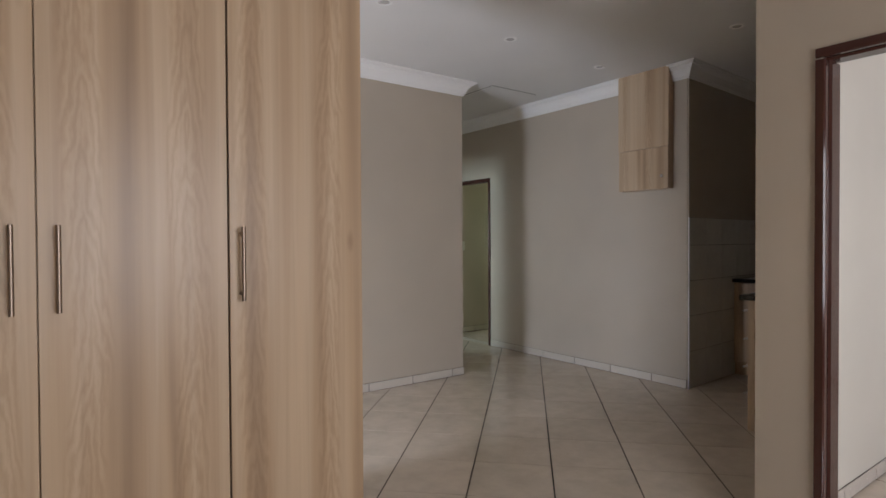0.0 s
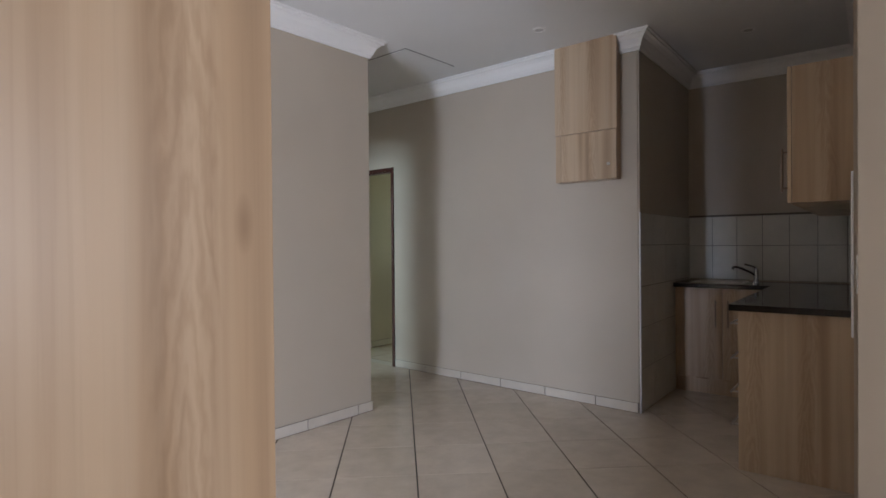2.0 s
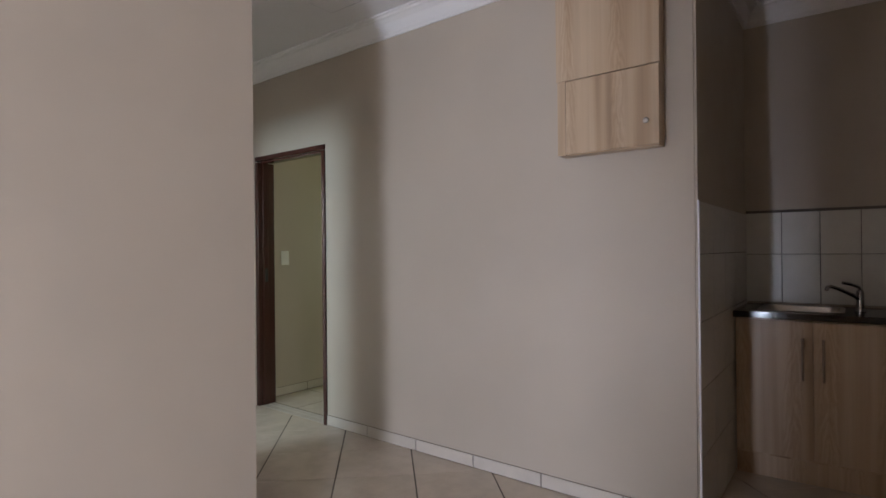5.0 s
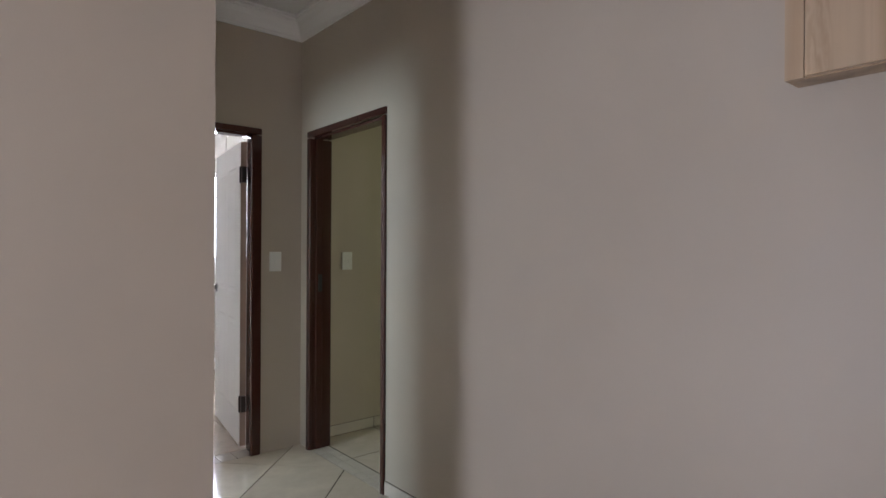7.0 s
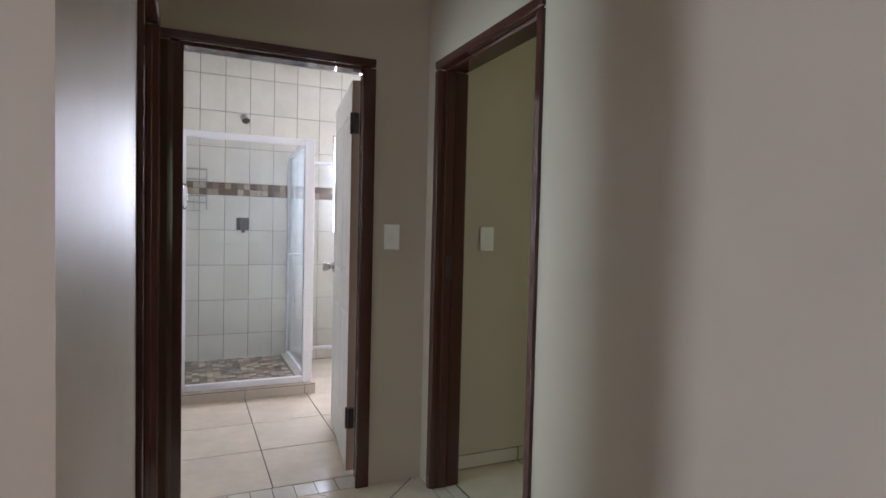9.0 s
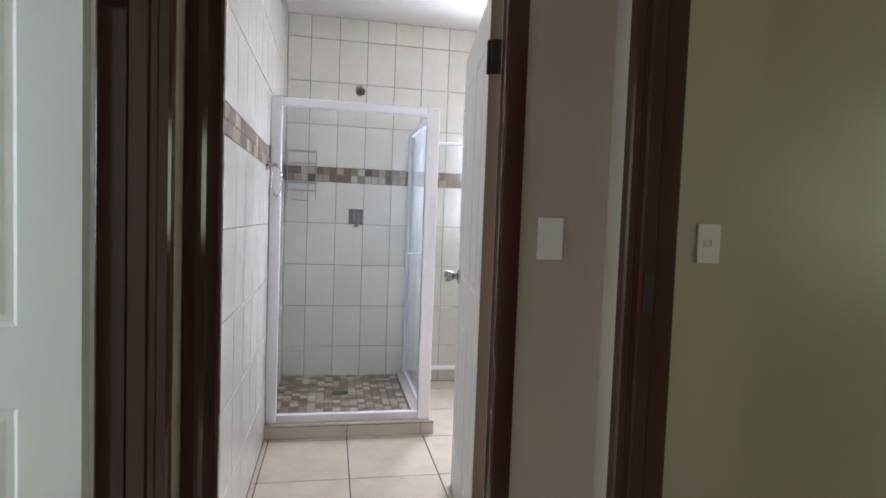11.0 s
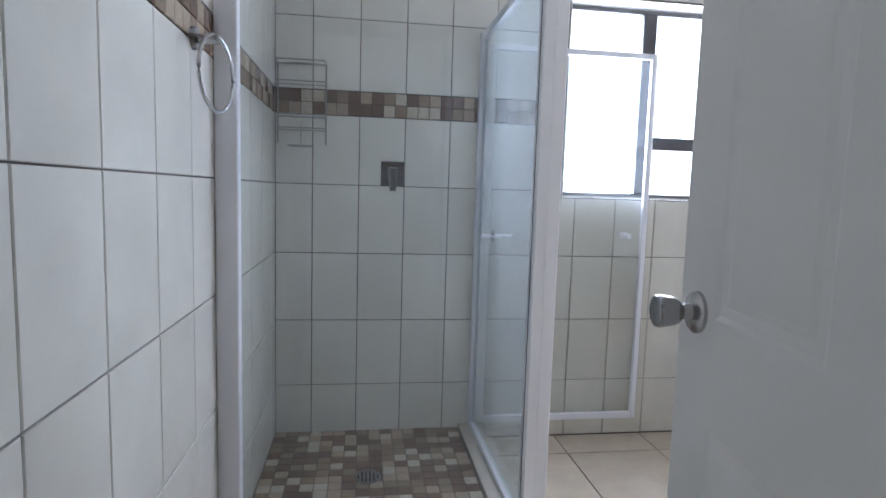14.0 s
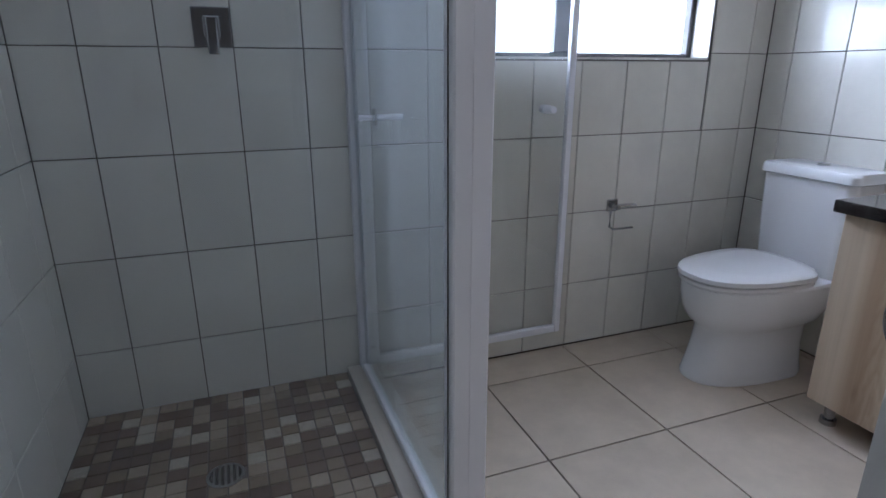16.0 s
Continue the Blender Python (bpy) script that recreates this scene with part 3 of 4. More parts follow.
def piece(name, size, mat, parent, m):
    """A slightly rounded slab of that size, sharing its mesh with its likes; local y = 0 is its face, its body lies behind."""
    key = (name, tuple(round(s, 3) for s in size), mat.name)
    if key not in PIECES:
        w, t, h = size
        e = min(0.0016, t * 0.4)
        ring = lambda k, y: [(-w / 2 + k, y, -h / 2 + k), (w / 2 - k, y, -h / 2 + k), (w / 2 - k, y, h / 2 - k), (-w / 2 + k, y, h / 2 - k)]
        PIECES[key] = mesh_of(name, loft([ring(0, -t), ring(0, -e), ring(e, 0)]), mat)
    ob = new(name, PIECES[key])
    ob.parent = parent
    ob.matrix_world = m
    return ob


def steps(a, first, pitch, b):
    """Joint lines from a to b on a grid through first."""
    k = math.ceil((a - first) / pitch + 0.05)
    out = [a]
    while first + k * pitch < b - 0.01:
        out.append(first + k * pitch)
        k += 1
    return out + [b]


# distribution-board cupboard
cupboard = tagged(empty("wall_cupboard", pose(4.405, 3.255, 1.70, 0, 0, -90)), "small oak melamine cupboard boxing in the distribution board", "cupboard")
part("body", box(0.006, 0.49, 0.018, 0.0935, 0.0, 1.038, 0.001), M_OAK, cupboard)
part("upper_panel", box(0.0, 0.500, 0.0, 0.017, 0.362, 1.038, 0.0012), M_OAK, cupboard)
cd = part("door", box(0.05, 0.496, 0.001, 0.017, 0.004, 0.357, 0.0012), M_OAK, cupboard)
kn = part("knob", loft([[(r * math.cos(k * math.tau / 20), y, r * math.sin(k * math.tau / 20)) for k in range(20)] for y, r in ((0.0, 0.006), (-0.010, 0.006), (-0.013, 0.012), (-0.019, 0.0135), (-0.024, 0.010), (-0.026, 0.003))]), M_STEEL, cd, "", True)
kn.matrix_local = pose(0.445, 0.0, 0.108)
part("side_strip", box(0.006, 0.048, 0.0015, 0.0175, 0.0, 0.360), M_OAK, cupboard)

# downlights, hatch
for x, y in ((1.825, 3.07), (2.90, 3.09), (3.98, 3.135), (4.006, 1.99), (4.98, 2.025)):
    dl = tagged(empty("downlight", pose(x, y, CEIL)), "small round white recessed downlight switched off", "downlight", "ceiling downlights")
    rings = [[(r * math.cos(k * math.tau / 28), r * math.sin(k * math.tau / 28), z) for k in range(28)] for r, z in ((0.048, -0.0005), (0.047, -0.005), (0.041, -0.006), (0.034, -0.002), (0.033, -0.0008))]
    part("bezel", loft(rings), M_CORNICE, dl, "", True)
    part("lamp", loft([[(r * math.cos(k * math.tau / 20), r * math.sin(k * math.tau / 20), z) for k in range(20)] for r, z in ((0.030, -0.0022), (0.026, -0.0045), (0.010, -0.006))]), material("frosted_lamp", (0.55, 0.53, 0.5), 0.2), dl)
hatch = structure("ceiling_hatch", box(3.62, 4.197, 4.10, 4.687, CEIL - 0.006, CEIL - 0.0005, 0.002), M_CEIL, "white plasterboard ceiling hatch panel", "hatch")
part("hatch_seam", box(3.613, 4.204, 4.093, 4.694, CEIL - 0.0016, CEIL - 0.0004), M_GROUT, hatch, "dark seam round the hatch")


def switch(name, m, w, h, label, rockers=1):
    """A wall plate; local -y faces the room."""
    root = tagged(empty(name, m), label, "light switch")
    part("plate", box(-w / 2, w / 2, -0.009, -0.0005, -h / 2, h / 2, 0.003, 2), M_PLASTIC, root)
    for i in range(rockers):
        x = (i - (rockers - 1) / 2) * 0.024
        part("rocker", box(x - 0.008, x + 0.008, -0.012, -0.0085, -0.012, 0.012, 0.002), M_PLASTIC, root)
    return root


switch("light_switch", pose(4.323, Y_BATH, 1.190), 0.078, 0.122, "white plastic light switch beside the bathroom door")
switch("light_switch", pose(4.84, Y_BATH, 1.19), 0.078, 0.122, "white plastic double light switch in the side room", 2)
switch("wall_socket", pose(2.70, Y_PIER, 1.13, 0, 0, 180), 0.078, 0.122, "white plastic wall switch at the kitchen wall's end")

# ---- kitchen ----
sink_unit = tagged(empty("sink_cabinet", pose(5.33, 2.615, 0, 0, 0, -90)), "oak melamine sink cabinet with two closed doors", "cabinet")
part("body", box(0.0, 0.735, 0.02, 0.50, 0.12, 0.862), M_OAK, sink_unit)
part("plinth", box(0.0, 0.735, 0.03, 0.048, 0.002, 0.118), M_OAK, sink_unit)
for x0, x1, hx in ((0.004, 0.360, 0.317), (0.364, 0.72, 0.407)):
    d = part("door", box(x0, x1, 0.0, 0.018, 0.135, 0.855, 0.0012), M_OAK, sink_unit)
    bar_handle(d, pose(hx, 0.0, 0.66), 0.215)

drawer_unit = tagged(empty("drawer_cabinet", pose(3.805, 1.872, 0, 0, 0, 180)), "oak melamine drawer unit with a plain end panel", "cabinet")
part("body", box(-1.50, -0.018, 0.02, 0.528, 0.12, 0.862), M_OAK, drawer_unit)
part("end_panel", box(-0.017, 0.0, 0.001, 0.528, 0.002, 0.862, 0.001), M_OAK, drawer_unit)
part("plinth", box(-1.50, -0.018, 0.05, 0.068, 0.002, 0.118), M_OAK, drawer_unit)
for z0, z1 in ((0.135, 0.30), (0.304, 0.48), (0.484, 0.665), (0.669, 0.855)):
    d = part("drawer", box(-0.52, -0.019, 0.0, 0.018, z0, z1, 0.0012), M_OAK, drawer_unit)
    bm = cyl((-0.26, -0.042, 0), (-0.04, -0.042, 0), 0.006, None, 14)
    for x in (-0.24, -0.06):
        add_cyl(bm, (x, 0, 0), (x, -0.042, 0), 0.005, None, 10)
    h = part("handle", bm, M_STEEL, d, "", True)
    h.matrix_local = pose(0, 0, z1 - 0.07)

top = bmesh.new()
SX0, SX1, SY0, SY1 = 5.42, 5.74, 2.14, 2.50
for x0, x1, y0, y1 in ((5.31, SX0, 1.912, 2.622), (SX1, 5.842, 1.912, 2.622), (SX0, SX1, 1.912, SY0), (SX0, SX1, SY1, 2.622), (3.775, 5.842, 1.345, 1.912)):
    add_box(top, x0, x1, y0, y1, 0.863, 0.897, 0.0)
bmesh.ops.remove_doubles(top, verts=top.verts, dist=0.0005)
worktop = tagged(part("kitchen_worktop", top, M_GRANITE), "polished black granite L-shaped kitchen worktop", "worktop")

sink = tagged(empty("kitchen_sink", pose(5.58, 2.32, 0.897)), "stainless steel inset kitchen sink", "sink")


def rounded_rect(w, d, r, z, n=5):
    pts = []
    for cx, cy, a0 in ((w / 2 - r, d / 2 - r, 0), (-w / 2 + r, d / 2 - r, 90), (-w / 2 + r, -d / 2 + r, 180), (w / 2 - r, -d / 2 + r, 270)):
        for k in range(n + 1):
            a = radians(a0 + 90 * k / n)
            pts.append((cx + r * math.cos(a), cy + r * math.sin(a), z))
    return pts


bowl = loft([rounded_rect(0.36, 0.40, 0.05, 0.001), rounded_rect(0.355, 0.395, 0.05, 0.005), rounded_rect(0.31, 0.35, 0.05, 0.003), rounded_rect(0.30, 0.34, 0.05, -0.01), rounded_rect(0.27, 0.31, 0.06, -0.13), rounded_rect(0.10, 0.10, 0.045, -0.14)], False)
part("bowl", bowl, M_STEEL, sink, "", True)
tap = tagged(empty("sink_mixer_tap", pose(5.60, 2.055, 0.897)), "chrome single lever sink mixer tap", "tap")
part("base", add_cyl(cyl((0, 0, 0), (0, 0, 0.012), 0.026, 0.024, 20), (0, 0, 0.012), (0, 0, 0.11), 0.019, 0.017, 20), M_CHROME, tap, "", True)
part("spout", tube([(0, 0, 0.06), (-0.03, 0.03, 0.085), (-0.09, 0.09, 0.12), (-0.125, 0.125, 0.135), (-0.14, 0.14, 0.13), (-0.145, 0.145, 0.115)], 0.010, 12), M_CHROME, tap, "", True)
part("lever", tube([(0, 0, 0.11), (-0.005, 0.005, 0.128), (0.02, -0.02, 0.138), (-0.04, 0.05, 0.15)][0:2] + [(-0.035, 0.045, 0.145), (-0.06, 0.075, 0.152)], 0.008, 10), M_CHROME, tap, "", True)

upper = tagged(empty("kitchen_wall_cabinet", pose(5.843, 1.637, 1.43, 0, 0, 180)), "oak melamine kitchen wall cabinet with bar handles", "cabinet")
part("body", box(0.0, 2.072, 0.02, 0.298, 0.0, 0.69, 0.001), M_OAK, upper)
for x0, x1, hx in ((0.0, 0.68, 0.63), (0.684, 1.364, 1.31), (1.368, 2.072, 2.02)):
    d = part("door", box(x0, x1, 0.0, 0.018, 0.0, 0.69, 0.0012), M_OAK, upper)
    bar_handle(d, pose(hx, 0.0, 0.17), 0.225)

wall_tiles(wall_kitchen_east, (X_KIT - 0.007, Y_KIT + 0.007, 0), (0, 1, 0), (-1, 0, 0), steps(0, 0.115, 0.195, Y_NOOK - Y_KIT - 0.008), [0.905, 1.200, 1.455], M_TILE_KITCHEN)
wall_tiles(wall_nook_north, (X_MAIN + 0.005, Y_NOOK - 0.007, 0), (1, 0, 0), (0, -1, 0), [0.0, 0.3, 0.6, 0.9, 1.2, 1.335], [0.002, 0.315, 0.617, 0.915, 1.215, 1.45], M_TILE_KITCHEN)
wall_tiles(wall_kitchen_south, (2.80, Y_KIT + 0.007, 0), (1, 0, 0), (0, 1, 0), steps(0, 0.05, 0.2, 3.04), [0.905, 1.206, 1.47], M_TILE_KITCHEN)
part("grout_bed", box(X_KIT - 0.0026, X_KIT - 0.0004, Y_KIT + 0.003, Y_NOOK - 0.003, 0.905, 1.470), M_GROUT_WALL, wall_kitchen_east)
part("grout_bed", box(X_MAIN + 0.006, X_KIT - 0.003, Y_NOOK - 0.0026, Y_NOOK - 0.0004, 0.002, 1.450), M_GROUT_WALL, wall_nook_north)
part("grout_bed", box(2.801, X_KIT - 0.003, Y_KIT + 0.0004, Y_KIT + 0.0026, 0.905, 1.470), M_GROUT_WALL, wall_kitchen_south)
part("tile_trim", box(X_MAIN - 0.004, X_MAIN + 0.008, Y_NOOK - 0.009, Y_NOOK - 0.0005, 0.002, 1.452, 0.002), M_WHITE, wall_nook_north, "white corner trim strip")
part("tile_trim", box(2.788, 2.799, Y_KIT + 0.0005, Y_KIT + 0.009, 0.905, 1.472, 0.002), M_WHITE, wall_kitchen_south, "white corner trim strip")


in_nook(wall_kitchen_east, wall_kitchen_south, wall_nook_north, sink_unit, drawer_unit, worktop, sink, tap, upper)


# ---- skirting ----
def skirting(name, a, b, n, first, label="beige tile skirting along the wall"):
    """Skirting tiles on the wall from a to b; n points into the room."""
    a, b = Vector((*a, 0)), Vector((*b, 0))
    u = (b - a).normalized()
    bm = prism([(0.001, 0.001), (0.004, 0.001), (0.004, 0.074), (0.001, 0.074)], [a, b])
    if Vector((-u.y, u.x, 0)).dot(Vector(n)) < 0:
        bm.free()
        bm = prism([(0.001, 0.001), (0.004, 0.001), (0.004, 0.074), (0.001, 0.074)], [b, a])
    root = structure(name, bm, M_GROUT, label, "skirting")
    wall_tiles(root, a + Vector(n) * 0.010, u, n, steps(0, first, 0.438, (b - a).length), [0.001, 0.076], M_SKIRT, (), "tile", 0.007, 0.008)


skirting("baseboard_main", (X_MAIN, 2.64), (X_MAIN, 5.138), (-1, 0, 0), 0.333)
skirting("baseboard_north", (-1.6, Y_LEFT), (3.334, Y_LEFT), (0, -1, 0), 0.412)
skirting("baseboard_passage", (X_HALL, 4.192), (X_HALL, 5.11), (1, 0, 0), 0.3)
skirting("baseboard_side_room", (4.64, Y_BATH), (7.6, Y_BATH), (0, -1, 0), 0.425)
skirting("baseboard_front_room", (2.75, 1.07), (5.97, 1.07), (0, -1, 0), 0.4)
skirting("baseboard_pier", (X_PIER, 0.99), (X_PIER, 1.22), (-1, 0, 0), 0.3)


# ---- bathroom tiles ----
ROWS_Z = [0.002, 0.276, 0.574, 0.876, 1.178, 1.475]
UPPER_Z = [1.581, 1.883, 2.186, 2.489, BCEIL - 0.002]
NORTH_X = steps(0.0, 3.522 - X_BW, 0.1997, X_BE - X_BW)
WEST_Y = steps(0.0, 6.452 - Y_BS, 0.2177, Y_BN - Y_BS)
HOLE = [(4.650 - X_BW, 5.711 - X_BW, 1.146, 2.065)]
for zs in (ROWS_Z, UPPER_Z):
    wall_tiles(wall_bath_north, (X_BW, Y_BN, 0), (1, 0, 0), (0, -1, 0), NORTH_X, zs, M_TILE, HOLE)
    wall_tiles(wall_bath_west, (X_BW, Y_BS, 0), (0, 1, 0), (1, 0, 0), WEST_Y, zs, M_TILE)
    wall_tiles(wall_bath_east, (X_BE, Y_BS, 0), (0, 1, 0), (-1, 0, 0), WEST_Y, zs, M_TILE)
BAND = [1.476, 1.5285, 1.580]
wall_tiles(wall_bath_north, (X_BW, Y_BN, 0), (1, 0, 0), (0, -1, 0), steps(0.0, 0.005, 0.0505, X_BE - X_BW), BAND, M_MOSAIC, HOLE, "mosaic_tile", 0.003)
wall_tiles(wall_bath_west, (X_BW, Y_BS, 0), (0, 1, 0), (1, 0, 0), steps(0.0, 0.005, 0.0535, Y_BN - Y_BS), BAND, M_MOSAIC, (), "mosaic_tile", 0.003)
wall_tiles(wall_bath_east, (X_BE, Y_BS, 0), (0, 1, 0), (-1, 0, 0), steps(0.0, 0.005, 0.0535, Y_BN - Y_BS), BAND, M_MOSAIC, (), "mosaic_tile", 0.003)
for x, n in ((4.655, 1), (5.706, -1)):
    part("reveal_tile", box(min(x, x + n * 0.006), max(x, x + n * 0.006), 8.746, 8.838, 1.161, 2.058), M_TILE, window_1, "white tiled window reveal")
part("reveal_tile", box(4.662, 5.699, 8.746, 8.838, 2.053, 2.0585), M_TILE, window_1, "white tiled window reveal")
for ob in window_1.children:
    if ob.name.startswith("reveal_tile"):
        ob.matrix_world = Matrix.Identity(4)

# ---- shower ----
SX, SY = 4.255, 7.745
shower_floor = structure("shower_floor", box(X_BW + 0.001, SX - 0.06, SY + 0.06, Y_BN - 0.001, 0.0, 0.056), M_GROUT, "brown and beige mosaic shower floor", "shower floor")
shower_curb = structure("shower_curb", add_box(box(X_BW + 0.001, SX + 0.048, SY - 0.045, SY + 0.058, 0.0, 0.078, 0.002), SX - 0.058, SX + 0.048, SY + 0.059, Y_BN - 0.001, 0.0, 0.078, 0.002), M_SKIRT, "beige tiled kerb round the shower", "kerb")
for x in (3.81, 4.225):
    part("joint", box(x - 0.0015, x + 0.0015, SY - 0.0455, SY - 0.040, 0.001, 0.075), M_GROUT, shower_curb)
part("joint", box(X_BW + 0.002, SX + 0.0475, SY - 0.0458, SY - 0.044, 0.0655, 0.0685), M_GROUT, shower_curb)

enclosure = tagged(empty("shower_enclosure", pose(0, 0, 0)), "white framed glass shower enclosure with its door folded open", "shower enclosure")
Z0, Z1 = 0.079, 1.858
part("wall_channel", box(X_BW + 0.001, X_BW + 0.058, SY - 0.016, SY + 0.022, Z0, Z1, 0.003), M_WHITE, enclosure)
part("corner_post", add_box(box(SX - 0.045, SX + 0.026, SY - 0.022, SY + 0.024, Z0, Z1 + 0.002, 0.004), SX - 0.012, SX - 0.009, SY - 0.0235, SY - 0.020, Z0 + 0.002, Z1 - 0.002), M_WHITE, enclosure)
part("top_rail", box(X_BW + 0.058, SX - 0.045, SY - 0.014, SY + 0.018, Z1 - 0.045, Z1, 0.003), M_WHITE, enclosure)
part("bottom_rail", box(X_BW + 0.058, SX - 0.045, SY - 0.014, SY + 0.018, Z0, Z0 + 0.045, 0.003), M_WHITE, enclosure)
part("seal", box(SX - 0.0468, SX - 0.0448, SY - 0.002, SY + 0.0, Z0 + 0.045, Z1 - 0.045), M_GAP, enclosure, "dark rubber glazing seal")
g = part("glass_panel", box(X_BW + 0.05, SX - 0.04, SY + 0.0, SY + 0.005, Z0 + 0.04, Z1 - 0.04), M_GLASS, enclosure)
g.visible_shadow = False
g = part("side_glass", box(SX + 0.004, SX + 0.009, SY + 0.02, Y_BN - 0.03, Z0 + 0.018, Z1 - 0.028), M_GLASS_SIDE, enclosure)
g.visible_shadow = False
part("side_top_rail", box(SX - 0.005, SX + 0.024, SY + 0.025, Y_BN - 0.042, Z1 - 0.032, Z1, 0.003), M_WHITE, enclosure)
part("side_bottom_rail", box(SX - 0.008, SX + 0.02, SY + 0.025, Y_BN - 0.042, Z0, Z0 + 0.022, 0.003), M_WHITE, enclosure)
part("hinge_channel", box(SX - 0.012, SX + 0.028, Y_BN - 0.036, Y_BN - 0.001, Z0, Z1, 0.003), M_WHITE, enclosure)
part("pull", add_cyl(cyl((SX - 0.034, 8.465, 0.988), (SX + 0.004, 8.465, 0.988), 0.009, 0.007, 14), (SX + 0.009, 8.465, 0.988), (SX + 0.092, 8.465, 0.988), 0.007, 0.009, 14), M_WHITE, enclosure, "small white pull through the glass", True)
part("pull_plate", box(SX + 0.0095, SX + 0.0145, 8.447, 8.483, 0.965, 1.011, 0.001), M_CHROME, enclosure)
# the door, folded open against the window wall
door = part("door", add_box(add_box(add_box(box(0.0, 0.042, -0.012, 0.012, 0.0, 1.705, 0.003), 0.765, 0.79, -0.012, 0.012, 0.0, 1.705, 0.003), 0.042, 0.765, -0.012, 0.012, 0.0, 0.03, 0.003), 0.042, 0.765, -0.012, 0.012, 1.680, 1.705, 0.003), M_WHITE, enclosure, "white framed glass shower door")
door.matrix_world = pose(SX + 0.009, Y_BN - 0.050, 0.102)
dg = part("pane", box(0.038, 0.77, -0.0025, 0.0025, 0.025, 1.685), M_GLASS, door)
dg.visible_shadow = False
for z in (0.07, 0.60, 1.156, 1.66):
    part("screw", cyl((0.021, -0.0135, z), (0.021, -0.0115, z), 0.0045, None, 10), M_GAP, door)
part("handle", add_cyl(cyl((0.685, -0.05, 0.88), (0.685, -0.003, 0.88), 0.012, 0.016, 16), (0.685, 0.003, 0.88), (0.685, 0.03, 0.88), 0.016, 0.014, 16), M_WHITE, door, "", True)
part("seal", box(0.7903, 0.7925, -0.006, 0.006, 0.005, 1.70), M_GAP, door)

head = tagged(empty("overhead_shower", pose(3.868, Y_BN, 2.15)), "small chrome shower head on a bent arm", "shower head")
part("flange", cyl((0, 0, 0), (0, -0.012, 0), 0.03, 0.024, 24), M_CHROME, head, "", True)
part("arm", tube([(0, -0.008, 0), (0, -0.08, 0.008), (0, -0.14, 0.0), (0, -0.175, -0.022)], 0.009, 12), M_CHROME, head, "", True)
part("rose", add_cyl(add_cyl(cyl((0, -0.172, -0.02), (0, -0.19, -0.035), 0.014, 0.018, 20), (0, -0.19, -0.035), (0, -0.212, -0.058), 0.018, 0.034, 24), (0, -0.212, -0.058), (0, -0.217, -0.064), 0.034, 0.031, 24), M_CHROME, head, "", True)

mixer = tagged(empty("shower_mixer", pose(3.868, Y_BN, 1.232)), "square chrome shower mixer with a single lever", "shower mixer")
part("plate", box(-0.052, 0.052, -0.008, -0.0005, -0.055, 0.055, 0.003, 2), M_CHROME, mixer)
part("body", box(-0.022, 0.022, -0.045, -0.008, -0.03, 0.028, 0.004, 2), M_CHROME, mixer)
part("lever", box(-0.015, 0.015, -0.062, -0.045, -0.075, 0.026, 0.004, 2), M_CHROME, mixer)

# hanging wire caddy
caddy = tagged(empty("shower_caddy", pose(3.478, Y_BN - 0.012, 1.33)), "white wire shower caddy hanging in the corner", "shower caddy")


def wire(name, pts, r=0.0038, closed=False):
    return part(name, tube(pts, r, 6, closed), M_WIRE, caddy, "", True)


for x in (-0.1, 0.1):
    wire("upright", [(x, 0, 0.35), (x, 0, 0.04), (x, -0.01, 0.015), (x, -0.025, 0.02)])
wire("hanger", [(-0.1, 0, 0.35), (-0.05, 0, 0.353), (0.0, 0, 0.354), (0.05, 0, 0.353), (0.1, 0, 0.35)])
for z, d, w, up in ((0.265, 0.09, 0.1, 0.085), (0.075, 0.1, 0.1, 0.055), (0.005, 0.08, 0.05, 0.0)):
    wire("shelf_rim", [(-w, 0, z), (-w, -d, z), (w, -d, z), (w, 0, z)], 0.0028, True)
    if up:
        wire("guard_rail", [(-w, -0.002, z + up), (-w, -d, z + up), (w, -d, z + up), (w, -0.002, z + up)], 0.0034, True)
    for k in range(1, 12):
        x = -w + 2 * w * k / 12
        wire("shelf_bar", [(x, 0, z), (x, -d, z)], 0.0013)
wire("corner_hook", [(-0.1, 0, 0.35), (-0.104, -0.05, 0.375), (-0.106, -0.07, 0.39)], 0.003)
wire("drop_wire", [(0.0, -0.04, 0.095), (0.0, -0.04, 0.012)], 0.002)

ring = tagged(empty("towel_ring", pose(X_BW, 7.56, 1.478)), "chrome towel ring on the tiled wall", "towel ring")
part("bracket", add_cyl(cyl((0, 0, 0), (0.010, 0, 0), 0.026, 0.024, 24), (0.01, 0, 0), (0.058, 0, 0), 0.010, 0.010, 16), M_CHROME, ring, "", True)
part("ring", tube([(0.050 + 0.016 * math.sin(a), 0.082 * math.sin(a), -0.080 - 0.082 * math.cos(a) + 0.006) for a in [k * math.tau / 40 for k in range(40)]], 0.0045, 10, True), M_KNOB, ring, "", True)

holder = tagged(empty("toilet_roll_holder", pose(5.30, Y_BN, 0.594)), "empty chrome toilet roll holder on the tiled wall", "toilet roll holder")
part("mount", add_box(box(-0.025, 0.025, -0.010, -0.0005, -0.025, 0.025, 0.004, 2), -0.012, 0.012, -0.05, -0.01, -0.010, 0.010, 0.003), M_CHROME, holder)
part("cover", box(-0.02, 0.075, -0.066, -0.040, 0.004, 0.012, 0.002), M_CHROME, holder)
